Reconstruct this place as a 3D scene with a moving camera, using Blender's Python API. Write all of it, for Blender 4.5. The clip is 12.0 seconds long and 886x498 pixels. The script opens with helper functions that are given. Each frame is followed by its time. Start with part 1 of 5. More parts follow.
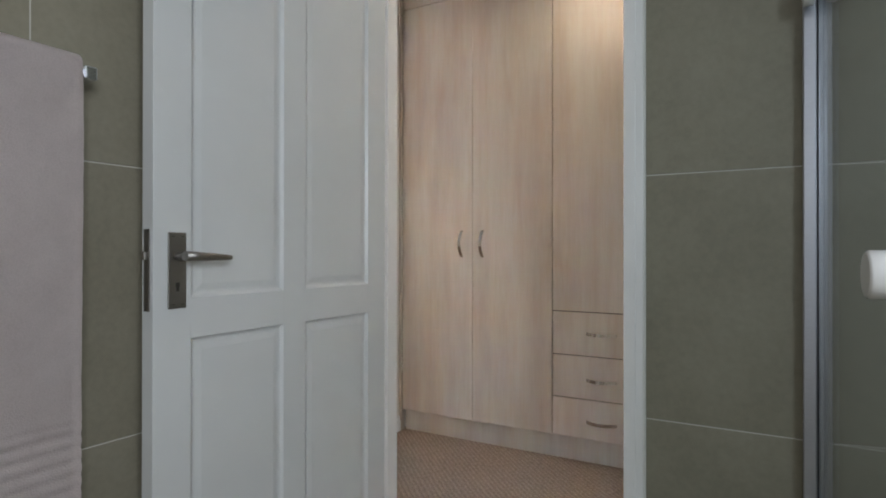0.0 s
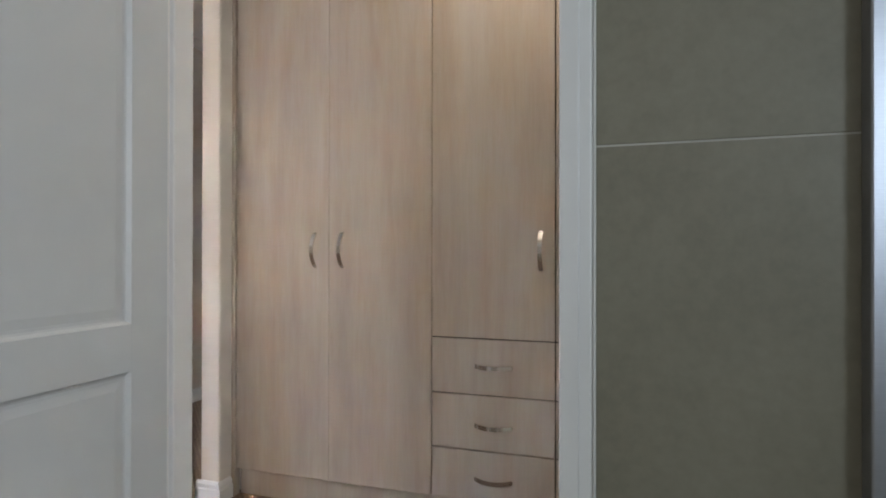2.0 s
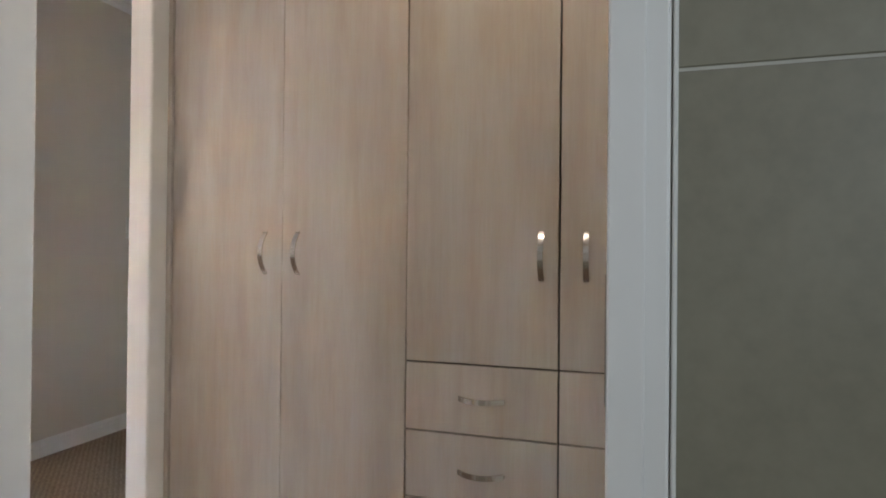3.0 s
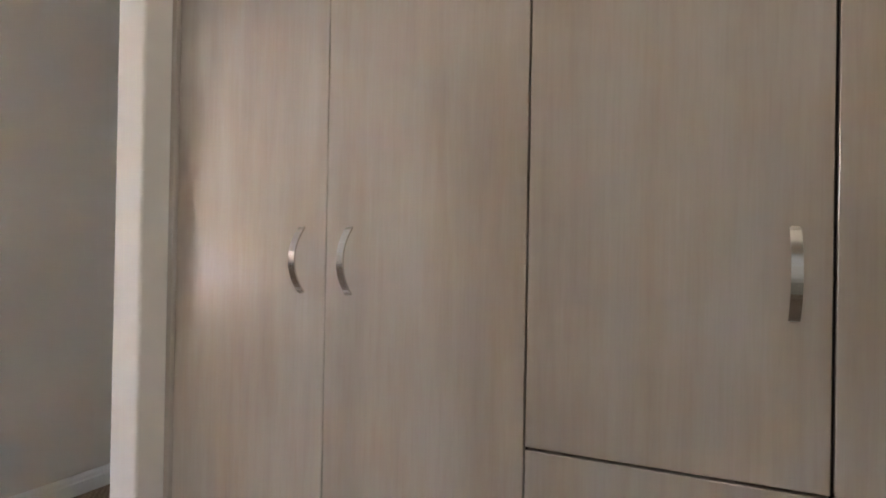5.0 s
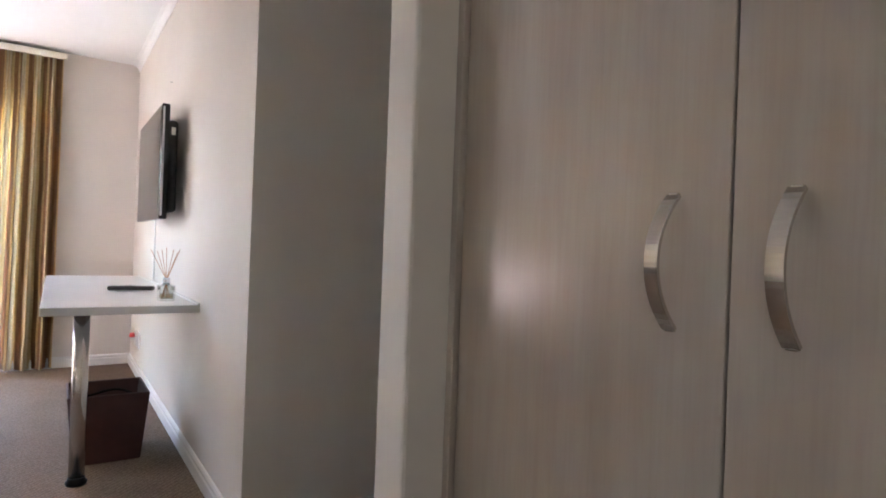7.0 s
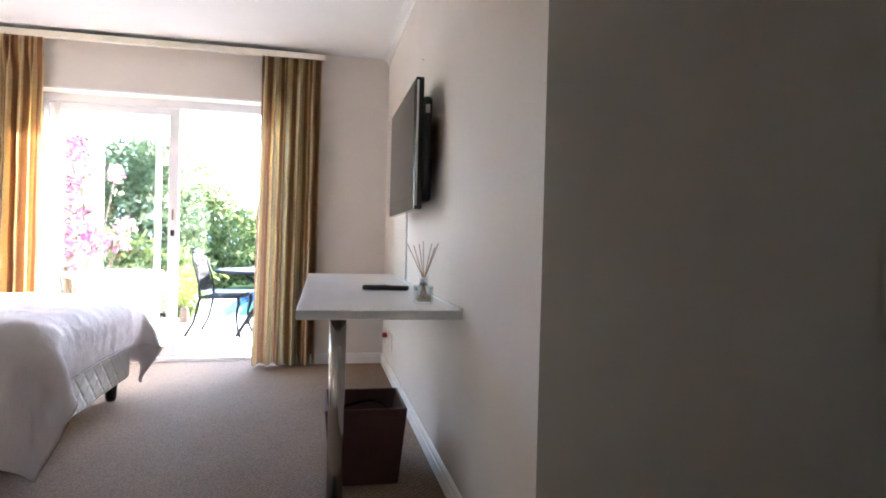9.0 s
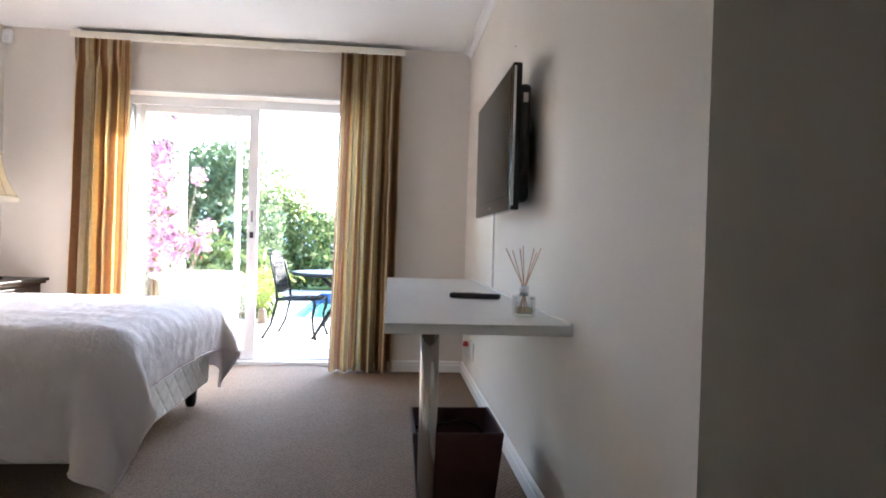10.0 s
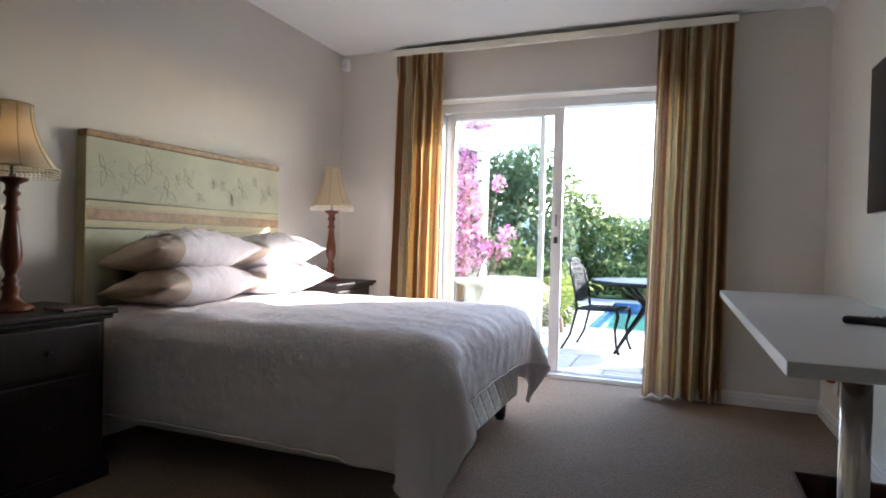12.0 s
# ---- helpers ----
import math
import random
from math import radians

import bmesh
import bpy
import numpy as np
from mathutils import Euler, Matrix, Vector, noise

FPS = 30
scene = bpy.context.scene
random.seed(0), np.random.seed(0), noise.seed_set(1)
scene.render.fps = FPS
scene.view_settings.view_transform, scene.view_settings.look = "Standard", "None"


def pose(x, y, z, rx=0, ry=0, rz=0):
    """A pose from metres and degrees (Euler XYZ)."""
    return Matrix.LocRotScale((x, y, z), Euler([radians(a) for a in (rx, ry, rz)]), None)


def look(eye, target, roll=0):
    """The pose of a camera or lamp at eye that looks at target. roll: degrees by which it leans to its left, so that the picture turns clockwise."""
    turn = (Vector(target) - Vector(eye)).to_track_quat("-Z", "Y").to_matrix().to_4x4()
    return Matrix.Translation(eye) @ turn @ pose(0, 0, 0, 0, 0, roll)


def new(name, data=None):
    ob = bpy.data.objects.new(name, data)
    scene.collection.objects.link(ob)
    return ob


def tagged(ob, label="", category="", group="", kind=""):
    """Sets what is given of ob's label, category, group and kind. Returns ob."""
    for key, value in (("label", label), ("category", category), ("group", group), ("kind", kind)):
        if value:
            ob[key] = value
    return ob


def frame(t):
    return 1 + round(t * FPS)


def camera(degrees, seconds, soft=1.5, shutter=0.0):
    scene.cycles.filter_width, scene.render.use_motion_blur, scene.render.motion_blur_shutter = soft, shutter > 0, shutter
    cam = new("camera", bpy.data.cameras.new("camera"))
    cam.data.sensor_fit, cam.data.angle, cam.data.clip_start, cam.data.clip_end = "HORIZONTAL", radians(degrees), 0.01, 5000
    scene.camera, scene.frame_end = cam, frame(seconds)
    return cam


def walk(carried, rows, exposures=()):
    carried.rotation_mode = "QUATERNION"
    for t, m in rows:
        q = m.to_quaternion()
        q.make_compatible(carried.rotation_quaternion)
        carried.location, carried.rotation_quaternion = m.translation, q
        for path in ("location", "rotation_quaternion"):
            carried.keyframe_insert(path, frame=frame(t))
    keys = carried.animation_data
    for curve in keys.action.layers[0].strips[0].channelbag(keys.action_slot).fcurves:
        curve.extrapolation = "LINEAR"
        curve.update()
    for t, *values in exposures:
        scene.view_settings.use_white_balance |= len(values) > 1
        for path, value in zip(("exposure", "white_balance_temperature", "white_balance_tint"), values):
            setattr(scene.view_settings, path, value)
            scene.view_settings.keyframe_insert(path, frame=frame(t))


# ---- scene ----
cam = camera(73.8, 12.0, soft=1.8)
PATH = [
    (0, (0.203, -0.220, 1.024), (-0.811, 1.504, 1.031), 0.05),
    (0.5, (0.154, -0.134, 1.025), (-0.711, 1.670, 1.031), 0.16),
    (1, (0.113, 0.043, 1.040), (-0.641, 1.895, 1.051), 0.02),
    (1.5, (0.057, 0.207, 1.029), (-0.638, 2.082, 1.047), 0.20),
    (2, (-0.056, 0.430, 1.059), (-0.685, 2.328, 1.066), 0.08),
    (2.5, (-0.112, 0.615, 1.045), (-0.705, 2.525, 1.060), 0.42),
    (3, (-0.157, 0.844, 1.068), (-0.749, 2.754, 1.081), 0.56),
    (3.2, (-0.229, 0.910, 1.071), (-0.773, 2.835, 1.082), 0.53),
    (4.8, (-0.478, 1.469, 1.091), (-1.218, 3.327, 1.103), 1.03),
    (5, (-0.493, 1.539, 1.083), (-1.346, 3.348, 1.095), 1.01),
    (5.5, (-0.572, 1.725, 1.049), (-1.711, 3.369, 1.090), 0.68),
    (6, (-0.710, 1.832, 1.070), (-2.010, 3.352, 1.098), 1.11),
    (6.5, (-0.841, 1.930, 1.068), (-2.322, 3.274, 1.081), 2.00),
    (7, (-0.935, 2.029, 1.067), (-2.605, 3.130, 1.068), 2.09),
    (7.5, (-1.035, 2.076, 1.055), (-2.833, 2.952, 1.034), 1.60),
    (9.3, (-1.714, 2.064, 1.025), (-3.684, 2.409, 1.002), 1.60),
    (9.5, (-1.736, 2.059, 1.035), (-3.712, 2.364, 1.011), 1.70),
    (10, (-1.934, 1.994, 1.030), (-3.926, 2.176, 1.008), 1.70),
    (10.5, (-2.082, 1.929, 1.021), (-4.082, 1.948, 1.000), 1.80),
    (11, (-2.189, 1.862, 1.020), (-4.173, 1.613, 0.997), 1.70),
    (11.5, (-2.275, 1.817, 1.021), (-4.203, 1.284, 0.995), 1.60),
    (12, (-2.327, 1.760, 1.013), (-4.184, 1.017, 0.987), 1.50),
]
walk(cam, [(t, look(eye, target, roll)) for t, eye, target, roll in PATH], exposures=((0.0, 6.75, 6300, 16), (3.0, 6.65, 6300, 17), (5.5, 6.42, 6220, 17), (7.0, 5.7, 6200, 18), (7.5, 5.55, 6250, 18), (9.5, 4.88, 6150, 14), (10.5, 4.5, 6050, 12), (12.0, 3.72, 5950, 11)))

# ---------------------------------------------------------------- world and large lights
SUN_TRAVEL = Vector((0.66, -0.611, -0.455)).normalized()
world = bpy.data.worlds.new("sky")
world.use_nodes = True
wn = world.node_tree
sky = wn.nodes.new("ShaderNodeTexSky")
sky.sky_type = "NISHITA"
sky.sun_disc = False
sky.sun_elevation = radians(26.8)
sky.sun_rotation = radians(-47.2)
wn.links.new(sky.outputs[0], wn.nodes["Background"].inputs[0])
wn.nodes["Background"].inputs[1].default_value = 0.15
scene.world = world

sun_data = bpy.data.lights.new("sun", "SUN")
sun_data.energy = 1.8
sun_data.angle = radians(0.5)
sun_data.color = (1.0, 0.95, 0.88)
sun = new("sun", sun_data)
sun.matrix_world = look((-10, 10, 12), Vector((-10, 10, 12)) + SUN_TRAVEL)


def area_lamp(name, eye, target, w, h, watts, color):
    d = bpy.data.lights.new(name, "AREA")
    d.shape = "RECTANGLE"
    d.size, d.size_y, d.energy, d.color = w, h, watts, color
    ob = new(name, d)
    ob.matrix_world = look(eye, target)
    return ob


def point_lamp(name, p, watts, color, r):
    d = bpy.data.lights.new(name, "POINT")
    d.energy, d.color, d.shadow_soft_size = watts, color, r
    ob = new(name, d)
    ob.location = p
    return ob


# daylight of the bathroom window behind the start of the walk
area_lamp("bathroom_window_light", (1.27, -0.75, 1.55), (0.0, -0.55, 1.4), 0.8, 0.9, 0.335, (0.87, 0.955, 0.98))
# warm downlight in the dressing corridor ceiling
spot_data = bpy.data.lights.new("downlight", "SPOT")
spot_data.energy, spot_data.color, spot_data.spot_size, spot_data.spot_blend, spot_data.shadow_soft_size = 0.20, (1.0, 0.90, 0.68), radians(172), 1.0, 0.035
spot = new("downlight", spot_data)
spot.location = (-0.5, 2.27, 2.515)
# bedside bulbs
point_lamp("bulb", (-3.82, -0.63, 1.36), 0.014, (1.0, 0.62, 0.26), 0.03)
point_lamp("bulb", (-6.07, -0.63, 1.37), 0.0012, (1.0, 0.62, 0.26), 0.03)


# ---------------------------------------------------------------- materials
def nodes_of(name, color, rough=0.6, metal=0.0, spec=0.5):
    m = bpy.data.materials.new(name)
    m.use_nodes = True
    nt = m.node_tree
    b = nt.nodes["Principled BSDF"]
    b.inputs["Base Color"].default_value = (*color, 1)
    b.inputs["Roughness"].default_value = rough
    b.inputs["Metallic"].default_value = metal
    b.inputs["Specular IOR Level"].default_value = spec
    return m, nt, b


def coords(nt, scale=(1, 1, 1), kind="Object"):
    tc = nt.nodes.new("ShaderNodeTexCoord")
    mp = nt.nodes.new("ShaderNodeMapping")
    mp.inputs["Scale"].default_value = scale
    nt.links.new(tc.outputs[kind], mp.inputs["Vector"])
    return mp.outputs[0]


def noise_tex(nt, vec, scale, detail=3.0, rough=0.55):
    n = nt.nodes.new("ShaderNodeTexNoise")
    n.inputs["Scale"].default_value, n.inputs["Detail"].default_value, n.inputs["Roughness"].default_value = scale, detail, rough
    nt.links.new(vec, n.inputs["Vector"])
    return n.outputs["Fac"]


def ramp(nt, fac, stops, mode="LINEAR"):
    r = nt.nodes.new("ShaderNodeValToRGB")
    r.color_ramp.interpolation = mode
    e = r.color_ramp.elements
    while len(e) < len(stops):
        e.new(0.5)
    for k, (p, c) in enumerate(stops):
        e[k].position, e[k].color = p, (*c, 1)
    nt.links.new(fac, r.inputs[0])
    return r.outputs[0]


def bump(nt, b, height, strength, dist):
    n = nt.nodes.new("ShaderNodeBump")
    n.inputs["Strength"].default_value, n.inputs["Distance"].default_value = strength, dist
    nt.links.new(height, n.inputs["Height"])
    nt.links.new(n.outputs[0], b.inputs["Normal"])


def mixed(nt, a, c, fac):
    m = nt.nodes.new("ShaderNodeMix")
    m.data_type = "RGBA"
    m.blend_type = "MULTIPLY"
    m.inputs[0].default_value = fac
    nt.links.new(a, m.inputs[6])
    nt.links.new(c, m.inputs[7])
    return m.outputs[2]


def mottled(name, c0, c1, scale, rough, fine=220, relief=0.1, dist=0.001, metal=0.0, kind="Object", spec=0.5):
    """Two colours in large soft patches, with fine relief."""
    m, nt, b = nodes_of(name, c0, rough, metal, spec)
    v = coords(nt, kind=kind)
    n = noise_tex(nt, v, scale, 4)
    nt.links.new(ramp(nt, n, [(0.35, c0), (0.68, c1)]), b.inputs["Base Color"])
    if relief:
        bump(nt, b, noise_tex(nt, v, fine, 2), relief, dist)
    return m


WALL = mottled("wall_paint", (0.69, 0.64, 0.577), (0.725, 0.675, 0.612), 1.6, 0.62, 160, 0.16, 0.0015)
CEIL = mottled("ceiling_paint", (0.80, 0.80, 0.79), (0.84, 0.84, 0.83), 1.2, 0.75, 140, 0.1, 0.001)
TRIM = mottled("trim_paint", (0.78, 0.77, 0.75), (0.83, 0.82, 0.80), 3.0, 0.35, 60, 0.06, 0.0006)
CREAM = mottled("cream_gloss_paint", (0.76, 0.72, 0.60), (0.81, 0.77, 0.66), 3.0, 0.35, 60, 0.06, 0.0006)
DOORPAINT = mottled("door_paint", (0.60, 0.62, 0.62), (0.65, 0.67, 0.67), 2.2, 0.33, 45, 0.10, 0.0008)
TILE = None


def tile_material():
    m, nt, b = nodes_of("wall_tile", (0.16, 0.165, 0.155), 0.42, 0, 0.35)
    v = coords(nt, kind="Generated")
    info = nt.nodes.new("ShaderNodeObjectInfo")
    add = nt.nodes.new("ShaderNodeVectorMath")
    nt.links.new(v, add.inputs[0])
    sc = nt.nodes.new("ShaderNodeVectorMath")
    sc.operation = "SCALE"
    sc.inputs[0].default_value = (31, 17, 23)
    nt.links.new(info.outputs["Random"], sc.inputs["Scale"])
    nt.links.new(sc.outputs[0], add.inputs[1])
    n = noise_tex(nt, add.outputs[0], 2.6, 6, 0.62)
    f = noise_tex(nt, add.outputs[0], 40, 2)
    c = ramp(nt, n, [(0.3, (0.232, 0.211, 0.156)), (0.7, (0.285, 0.262, 0.200))])
    c = mixed(nt, c, ramp(nt, f, [(0.3, (0.9, 0.9, 0.9)), (0.7, (1, 1, 1))]), 1.0)
    nt.links.new(c, b.inputs["Base Color"])
    bump(nt, b, n, 0.05, 0.002)
    return m


TILE = tile_material()
GROUT = mottled("grout", (0.50, 0.48, 0.43), (0.58, 0.56, 0.50), 8, 0.85, 300, 0.2)


def carpet_material():
    m, nt, b = nodes_of("carpet", (0.3, 0.23, 0.18), 0.95, 0, 0.15)
    v = coords(nt)
    w = nt.nodes.new("ShaderNodeTexWave")
    w.wave_type, w.bands_direction = "BANDS", "DIAGONAL"
    w.inputs["Scale"].default_value, w.inputs["Distortion"].default_value = 21, 2.2
    w.inputs["Detail"].default_value, w.inputs["Detail Scale"].default_value = 2, 18
    nt.links.new(v, w.inputs["Vector"])
    vo = nt.nodes.new("ShaderNodeTexVoronoi")
    vo.inputs["Scale"].default_value = 125
    nt.links.new(v, vo.inputs["Vector"])
    big = noise_tex(nt, v, 1.7, 5)
    c = ramp(nt, big, [(0.3, (0.295, 0.218, 0.158)), (0.7, (0.35, 0.264, 0.195))])
    c = mixed(nt, c, ramp(nt, vo.outputs["Distance"], [(0.0, (1.1, 1.1, 1.1)), (0.75, (0.68, 0.66, 0.63))]), 1.0)
    c = mixed(nt, c, ramp(nt, w.outputs["Fac"], [(0.2, (0.88, 0.87, 0.86)), (0.8, (1.06, 1.06, 1.06))]), 1.0)
    nt.links.new(c, b.inputs["Base Color"])
    a = nt.nodes.new("ShaderNodeMath")
    a.operation = "SUBTRACT"
    nt.links.new(w.outputs["Fac"], a.inputs[0])
    nt.links.new(vo.outputs["Distance"], a.inputs[1])
    bump(nt, b, a.outputs[0], 0.5, 0.003)
    return m


CARPET = carpet_material()


def laminate_material():
    m, nt, b = nodes_of("light_oak_laminate", (0.5, 0.43, 0.36), 0.23, 0, 0.65)
    tc = nt.nodes.new("ShaderNodeTexCoord")
    info = nt.nodes.new("ShaderNodeObjectInfo")
    sc = nt.nodes.new("ShaderNodeVectorMath")
    sc.operation = "SCALE"
    sc.inputs[0].default_value = (7, 3, 5)
    nt.links.new(info.outputs["Random"], sc.inputs["Scale"])
    add = nt.nodes.new("ShaderNodeVectorMath")
    nt.links.new(tc.outputs["Object"], add.inputs[0])
    nt.links.new(sc.outputs[0], add.inputs[1])

    def stretched(s):
        mp = nt.nodes.new("ShaderNodeMapping")
        mp.inputs["Scale"].default_value = s
        nt.links.new(add.outputs[0], mp.inputs["Vector"])
        return mp.outputs[0]

    broad = noise_tex(nt, stretched((6, 6, 0.8)), 1.0, 5, 0.62)
    grain = noise_tex(nt, stretched((38, 38, 1.3)), 1.0, 5, 0.62)
    pores = noise_tex(nt, stretched((260, 260, 9)), 1.0, 2, 0.5)
    c = ramp(nt, broad, [(0.30, (0.405, 0.342, 0.286)), (0.5, (0.460, 0.400, 0.345)), (0.68, (0.492, 0.445, 0.396))])
    peach = noise_tex(nt, stretched((11, 11, 2.2)), 1.0, 4, 0.6)
    c = mixed(nt, c, ramp(nt, peach, [(0.46, (1, 1, 1)), (0.66, (1.0, 0.95, 0.885))]), 1.0)
    c = mixed(nt, c, ramp(nt, grain, [(0.3, (0.90, 0.88, 0.86)), (0.62, (1.02, 1.02, 1.02))]), 0.38)
    c = mixed(nt, c, ramp(nt, pores, [(0.35, (0.92, 0.90, 0.89)), (0.55, (1, 1, 1))]), 0.35)
    nt.links.new(c, b.inputs["Base Color"])
    bump(nt, b, grain, 0.05, 0.0006)
    return m


OAK = laminate_material()
# near-black: shade in the wardrobe gaps put into the colour; also keyhole and screws
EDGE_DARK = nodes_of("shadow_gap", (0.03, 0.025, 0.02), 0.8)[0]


def brushed(name, color, rough):
    m, nt, b = nodes_of(name, color, rough, 1.0)
    n = noise_tex(nt, coords(nt, (40, 40, 900)), 1.0, 2)
    nt.links.new(ramp(nt, n, [(0.2, tuple(k * 0.86 for k in color)), (0.8, color)]), b.inputs["Base Color"])
    return m


NICKEL = brushed("brushed_nickel", (0.64, 0.61, 0.57), 0.2)
STEEL = brushed("stainless_steel", (0.66, 0.63, 0.60), 0.2)
PEWTER = brushed("dull_pewter", (0.30, 0.285, 0.265), 0.42)
CHROME = nodes_of("chrome", (0.72, 0.74, 0.78), 0.16, 1.0)[0]
SATIN = brushed("satin_aluminium", (0.52, 0.54, 0.60), 0.36)
SEAL = nodes_of("grey_rubber_seal", (0.035, 0.035, 0.035), 0.7)[0]
ALU = mottled("white_aluminium", (0.72, 0.73, 0.75), (0.78, 0.79, 0.81), 4, 0.35, 80, 0.03)


def gloss_share(nt):
    """How much a clear surface mirrors: little face on, much at a grazing view."""
    lw = nt.nodes.new("ShaderNodeLayerWeight")
    lw.inputs[0].default_value = 0.5
    pw = nt.nodes.new("ShaderNodeMath")
    pw.operation = "POWER"
    pw.inputs[1].default_value = 4.5
    nt.links.new(lw.outputs["Facing"], pw.inputs[0])
    ad = nt.nodes.new("ShaderNodeMath")
    ad.operation = "MULTIPLY_ADD"
    ad.inputs[1].default_value, ad.inputs[2].default_value = 0.8, 0.045
    nt.links.new(pw.outputs[0], ad.inputs[0])
    return ad.outputs[0]


def glass_material(name, tint, alpha, rough=0.02):
    m, nt, b = nodes_of(name, tint, rough)
    mix = nt.nodes.new("ShaderNodeMixShader")
    tr = nt.nodes.new("ShaderNodeBsdfTransparent")
    gl = nt.nodes.new("ShaderNodeBsdfGlossy")
    gl.inputs["Roughness"].default_value = rough
    tr.inputs[0].default_value = (*tint, 1)
    nt.links.new(gloss_share(nt), mix.inputs[0])
    nt.links.new(tr.outputs[0], mix.inputs[1])
    nt.links.new(gl.outputs[0], mix.inputs[2])
    nt.links.new(mix.outputs[0], nt.nodes["Material Output"].inputs[0])
    return m


PANE = glass_material("window_glass", (0.94, 0.96, 0.95), 0.1)
SHOWERGLASS = glass_material("shower_glass", (0.88, 0.93, 0.95), 0.1)
JARGLASS = glass_material("clear_jar_glass", (0.93, 0.95, 0.94), 0.1)


def towel_material():
    m, nt, b = nodes_of("towel_terry", (0.72, 0.62, 0.58), 0.95, 0, 0.1)
    v = coords(nt)
    vo = nt.nodes.new("ShaderNodeTexVoronoi")
    vo.inputs["Scale"].default_value = 330
    nt.links.new(v, vo.inputs["Vector"])
    n = noise_tex(nt, v, 14, 4)
    c = ramp(nt, n, [(0.3, (0.72, 0.64, 0.63)), (0.7, (0.79, 0.71, 0.70))])
    c = mixed(nt, c, ramp(nt, vo.outputs["Distance"], [(0, (1, 1, 1)), (0.8, (0.84, 0.83, 0.82))]), 0.6)
    nt.links.new(c, b.inputs["Base Color"])
    bump(nt, b, vo.outputs["Distance"], 0.3, 0.002)
    b.inputs["Sheen Weight"].default_value = 0.3
    return m


TOWEL = towel_material()


def linen_material(name, c0, c1):
    m, nt, b = nodes_of(name, c0, 0.75, 0, 0.2)
    v = coords(nt)
    n = noise_tex(nt, v, 5, 5)
    wv = noise_tex(nt, v, 420, 2)
    crease = noise_tex(nt, coords(nt, (1.0, 1.0, 0.7)), 7, 6, 0.58)
    nt.links.new(ramp(nt, n, [(0.3, c0), (0.7, c1)]), b.inputs["Base Color"])
    a = nt.nodes.new("ShaderNodeMath")
    a.operation = "MULTIPLY_ADD"
    a.inputs[1].default_value = 0.04
    nt.links.new(wv, a.inputs[0])
    nt.links.new(crease, a.inputs[2])
    bump(nt, b, a.outputs[0], 0.6, 0.035)
    return m


LINEN = linen_material("white_cotton", (0.80, 0.735, 0.745), (0.85, 0.79, 0.80))
TAN = linen_material("tan_cotton", (0.60, 0.475, 0.37), (0.66, 0.53, 0.42))


def quilt_material():
    m, nt, b = nodes_of("quilted_ticking", (0.78, 0.77, 0.75), 0.7, 0, 0.2)
    mp = nt.nodes.new("ShaderNodeMapping")
    mp.inputs["Rotation"].default_value = (0, radians(45), 0)
    tc = nt.nodes.new("ShaderNodeTexCoord")
    nt.links.new(tc.outputs["Object"], mp.inputs["Vector"])
    out = []
    for d in ("X", "Z"):
        w = nt.nodes.new("ShaderNodeTexWave")
        w.wave_type, w.bands_direction, w.wave_profile = "BANDS", d, "TRI"
        w.inputs["Scale"].default_value = 3.6
        nt.links.new(mp.outputs[0], w.inputs["Vector"])
        out.append(w.outputs["Fac"])
    mn = nt.nodes.new("ShaderNodeMath")
    mn.operation = "MINIMUM"
    nt.links.new(out[0], mn.inputs[0])
    nt.links.new(out[1], mn.inputs[1])
    bump(nt, b, ramp(nt, mn.outputs[0], [(0.0, (0, 0, 0)), (0.35, (1, 1, 1))]), 0.7, 0.012)
    return m


QUILT = quilt_material()


def darkwood(name, c0, c1, rough):
    m, nt, b = nodes_of(name, c0, rough, 0, 0.3)
    n = noise_tex(nt, coords(nt, (30, 30, 3)), 1.0, 5, 0.6)
    nt.links.new(ramp(nt, n, [(0.3, c0), (0.7, c1)]), b.inputs["Base Color"])
    bump(nt, b, n, 0.08, 0.001)
    return m


DARKWOOD = darkwood("dark_stained_wood", (0.009, 0.006, 0.005), (0.020, 0.012, 0.009), 0.42)
REDWOOD = darkwood("red_mahogany", (0.065, 0.019, 0.009), (0.13, 0.038, 0.016), 0.28)
LEATHER = mottled("brown_leatherette", (0.066, 0.026, 0.021), (0.095, 0.038, 0.030), 9, 0.42, 260, 0.25, 0.0015)
BLACK = nodes_of("black_gloss_plastic", (0.006, 0.006, 0.007), 0.12)[0]
BLACKMATT = mottled("black_matt_plastic", (0.012, 0.012, 0.013), (0.018, 0.018, 0.019), 20, 0.45, 400, 0.1)
SCREEN = nodes_of("dark_screen", (0.010, 0.0105, 0.011), 0.10)[0]
WHITEPLASTIC = mottled("white_plastic", (0.76, 0.75, 0.72), (0.8, 0.79, 0.76), 6, 0.35, 50, 0.02)
REDPLASTIC = nodes_of("red_plastic", (0.5, 0.02, 0.015), 0.35)[0]
MELAMINE = mottled("white_melamine", (0.74, 0.735, 0.72), (0.78, 0.775, 0.76), 2, 0.3, 90, 0.04, 0.0005)
PORCELAIN = nodes_of("white_porcelain", (0.70, 0.70, 0.69), 0.16)[0]
REED = mottled("rattan_reed", (0.42, 0.22, 0.12), (0.5, 0.3, 0.18), 50, 0.7, 300, 0.1)


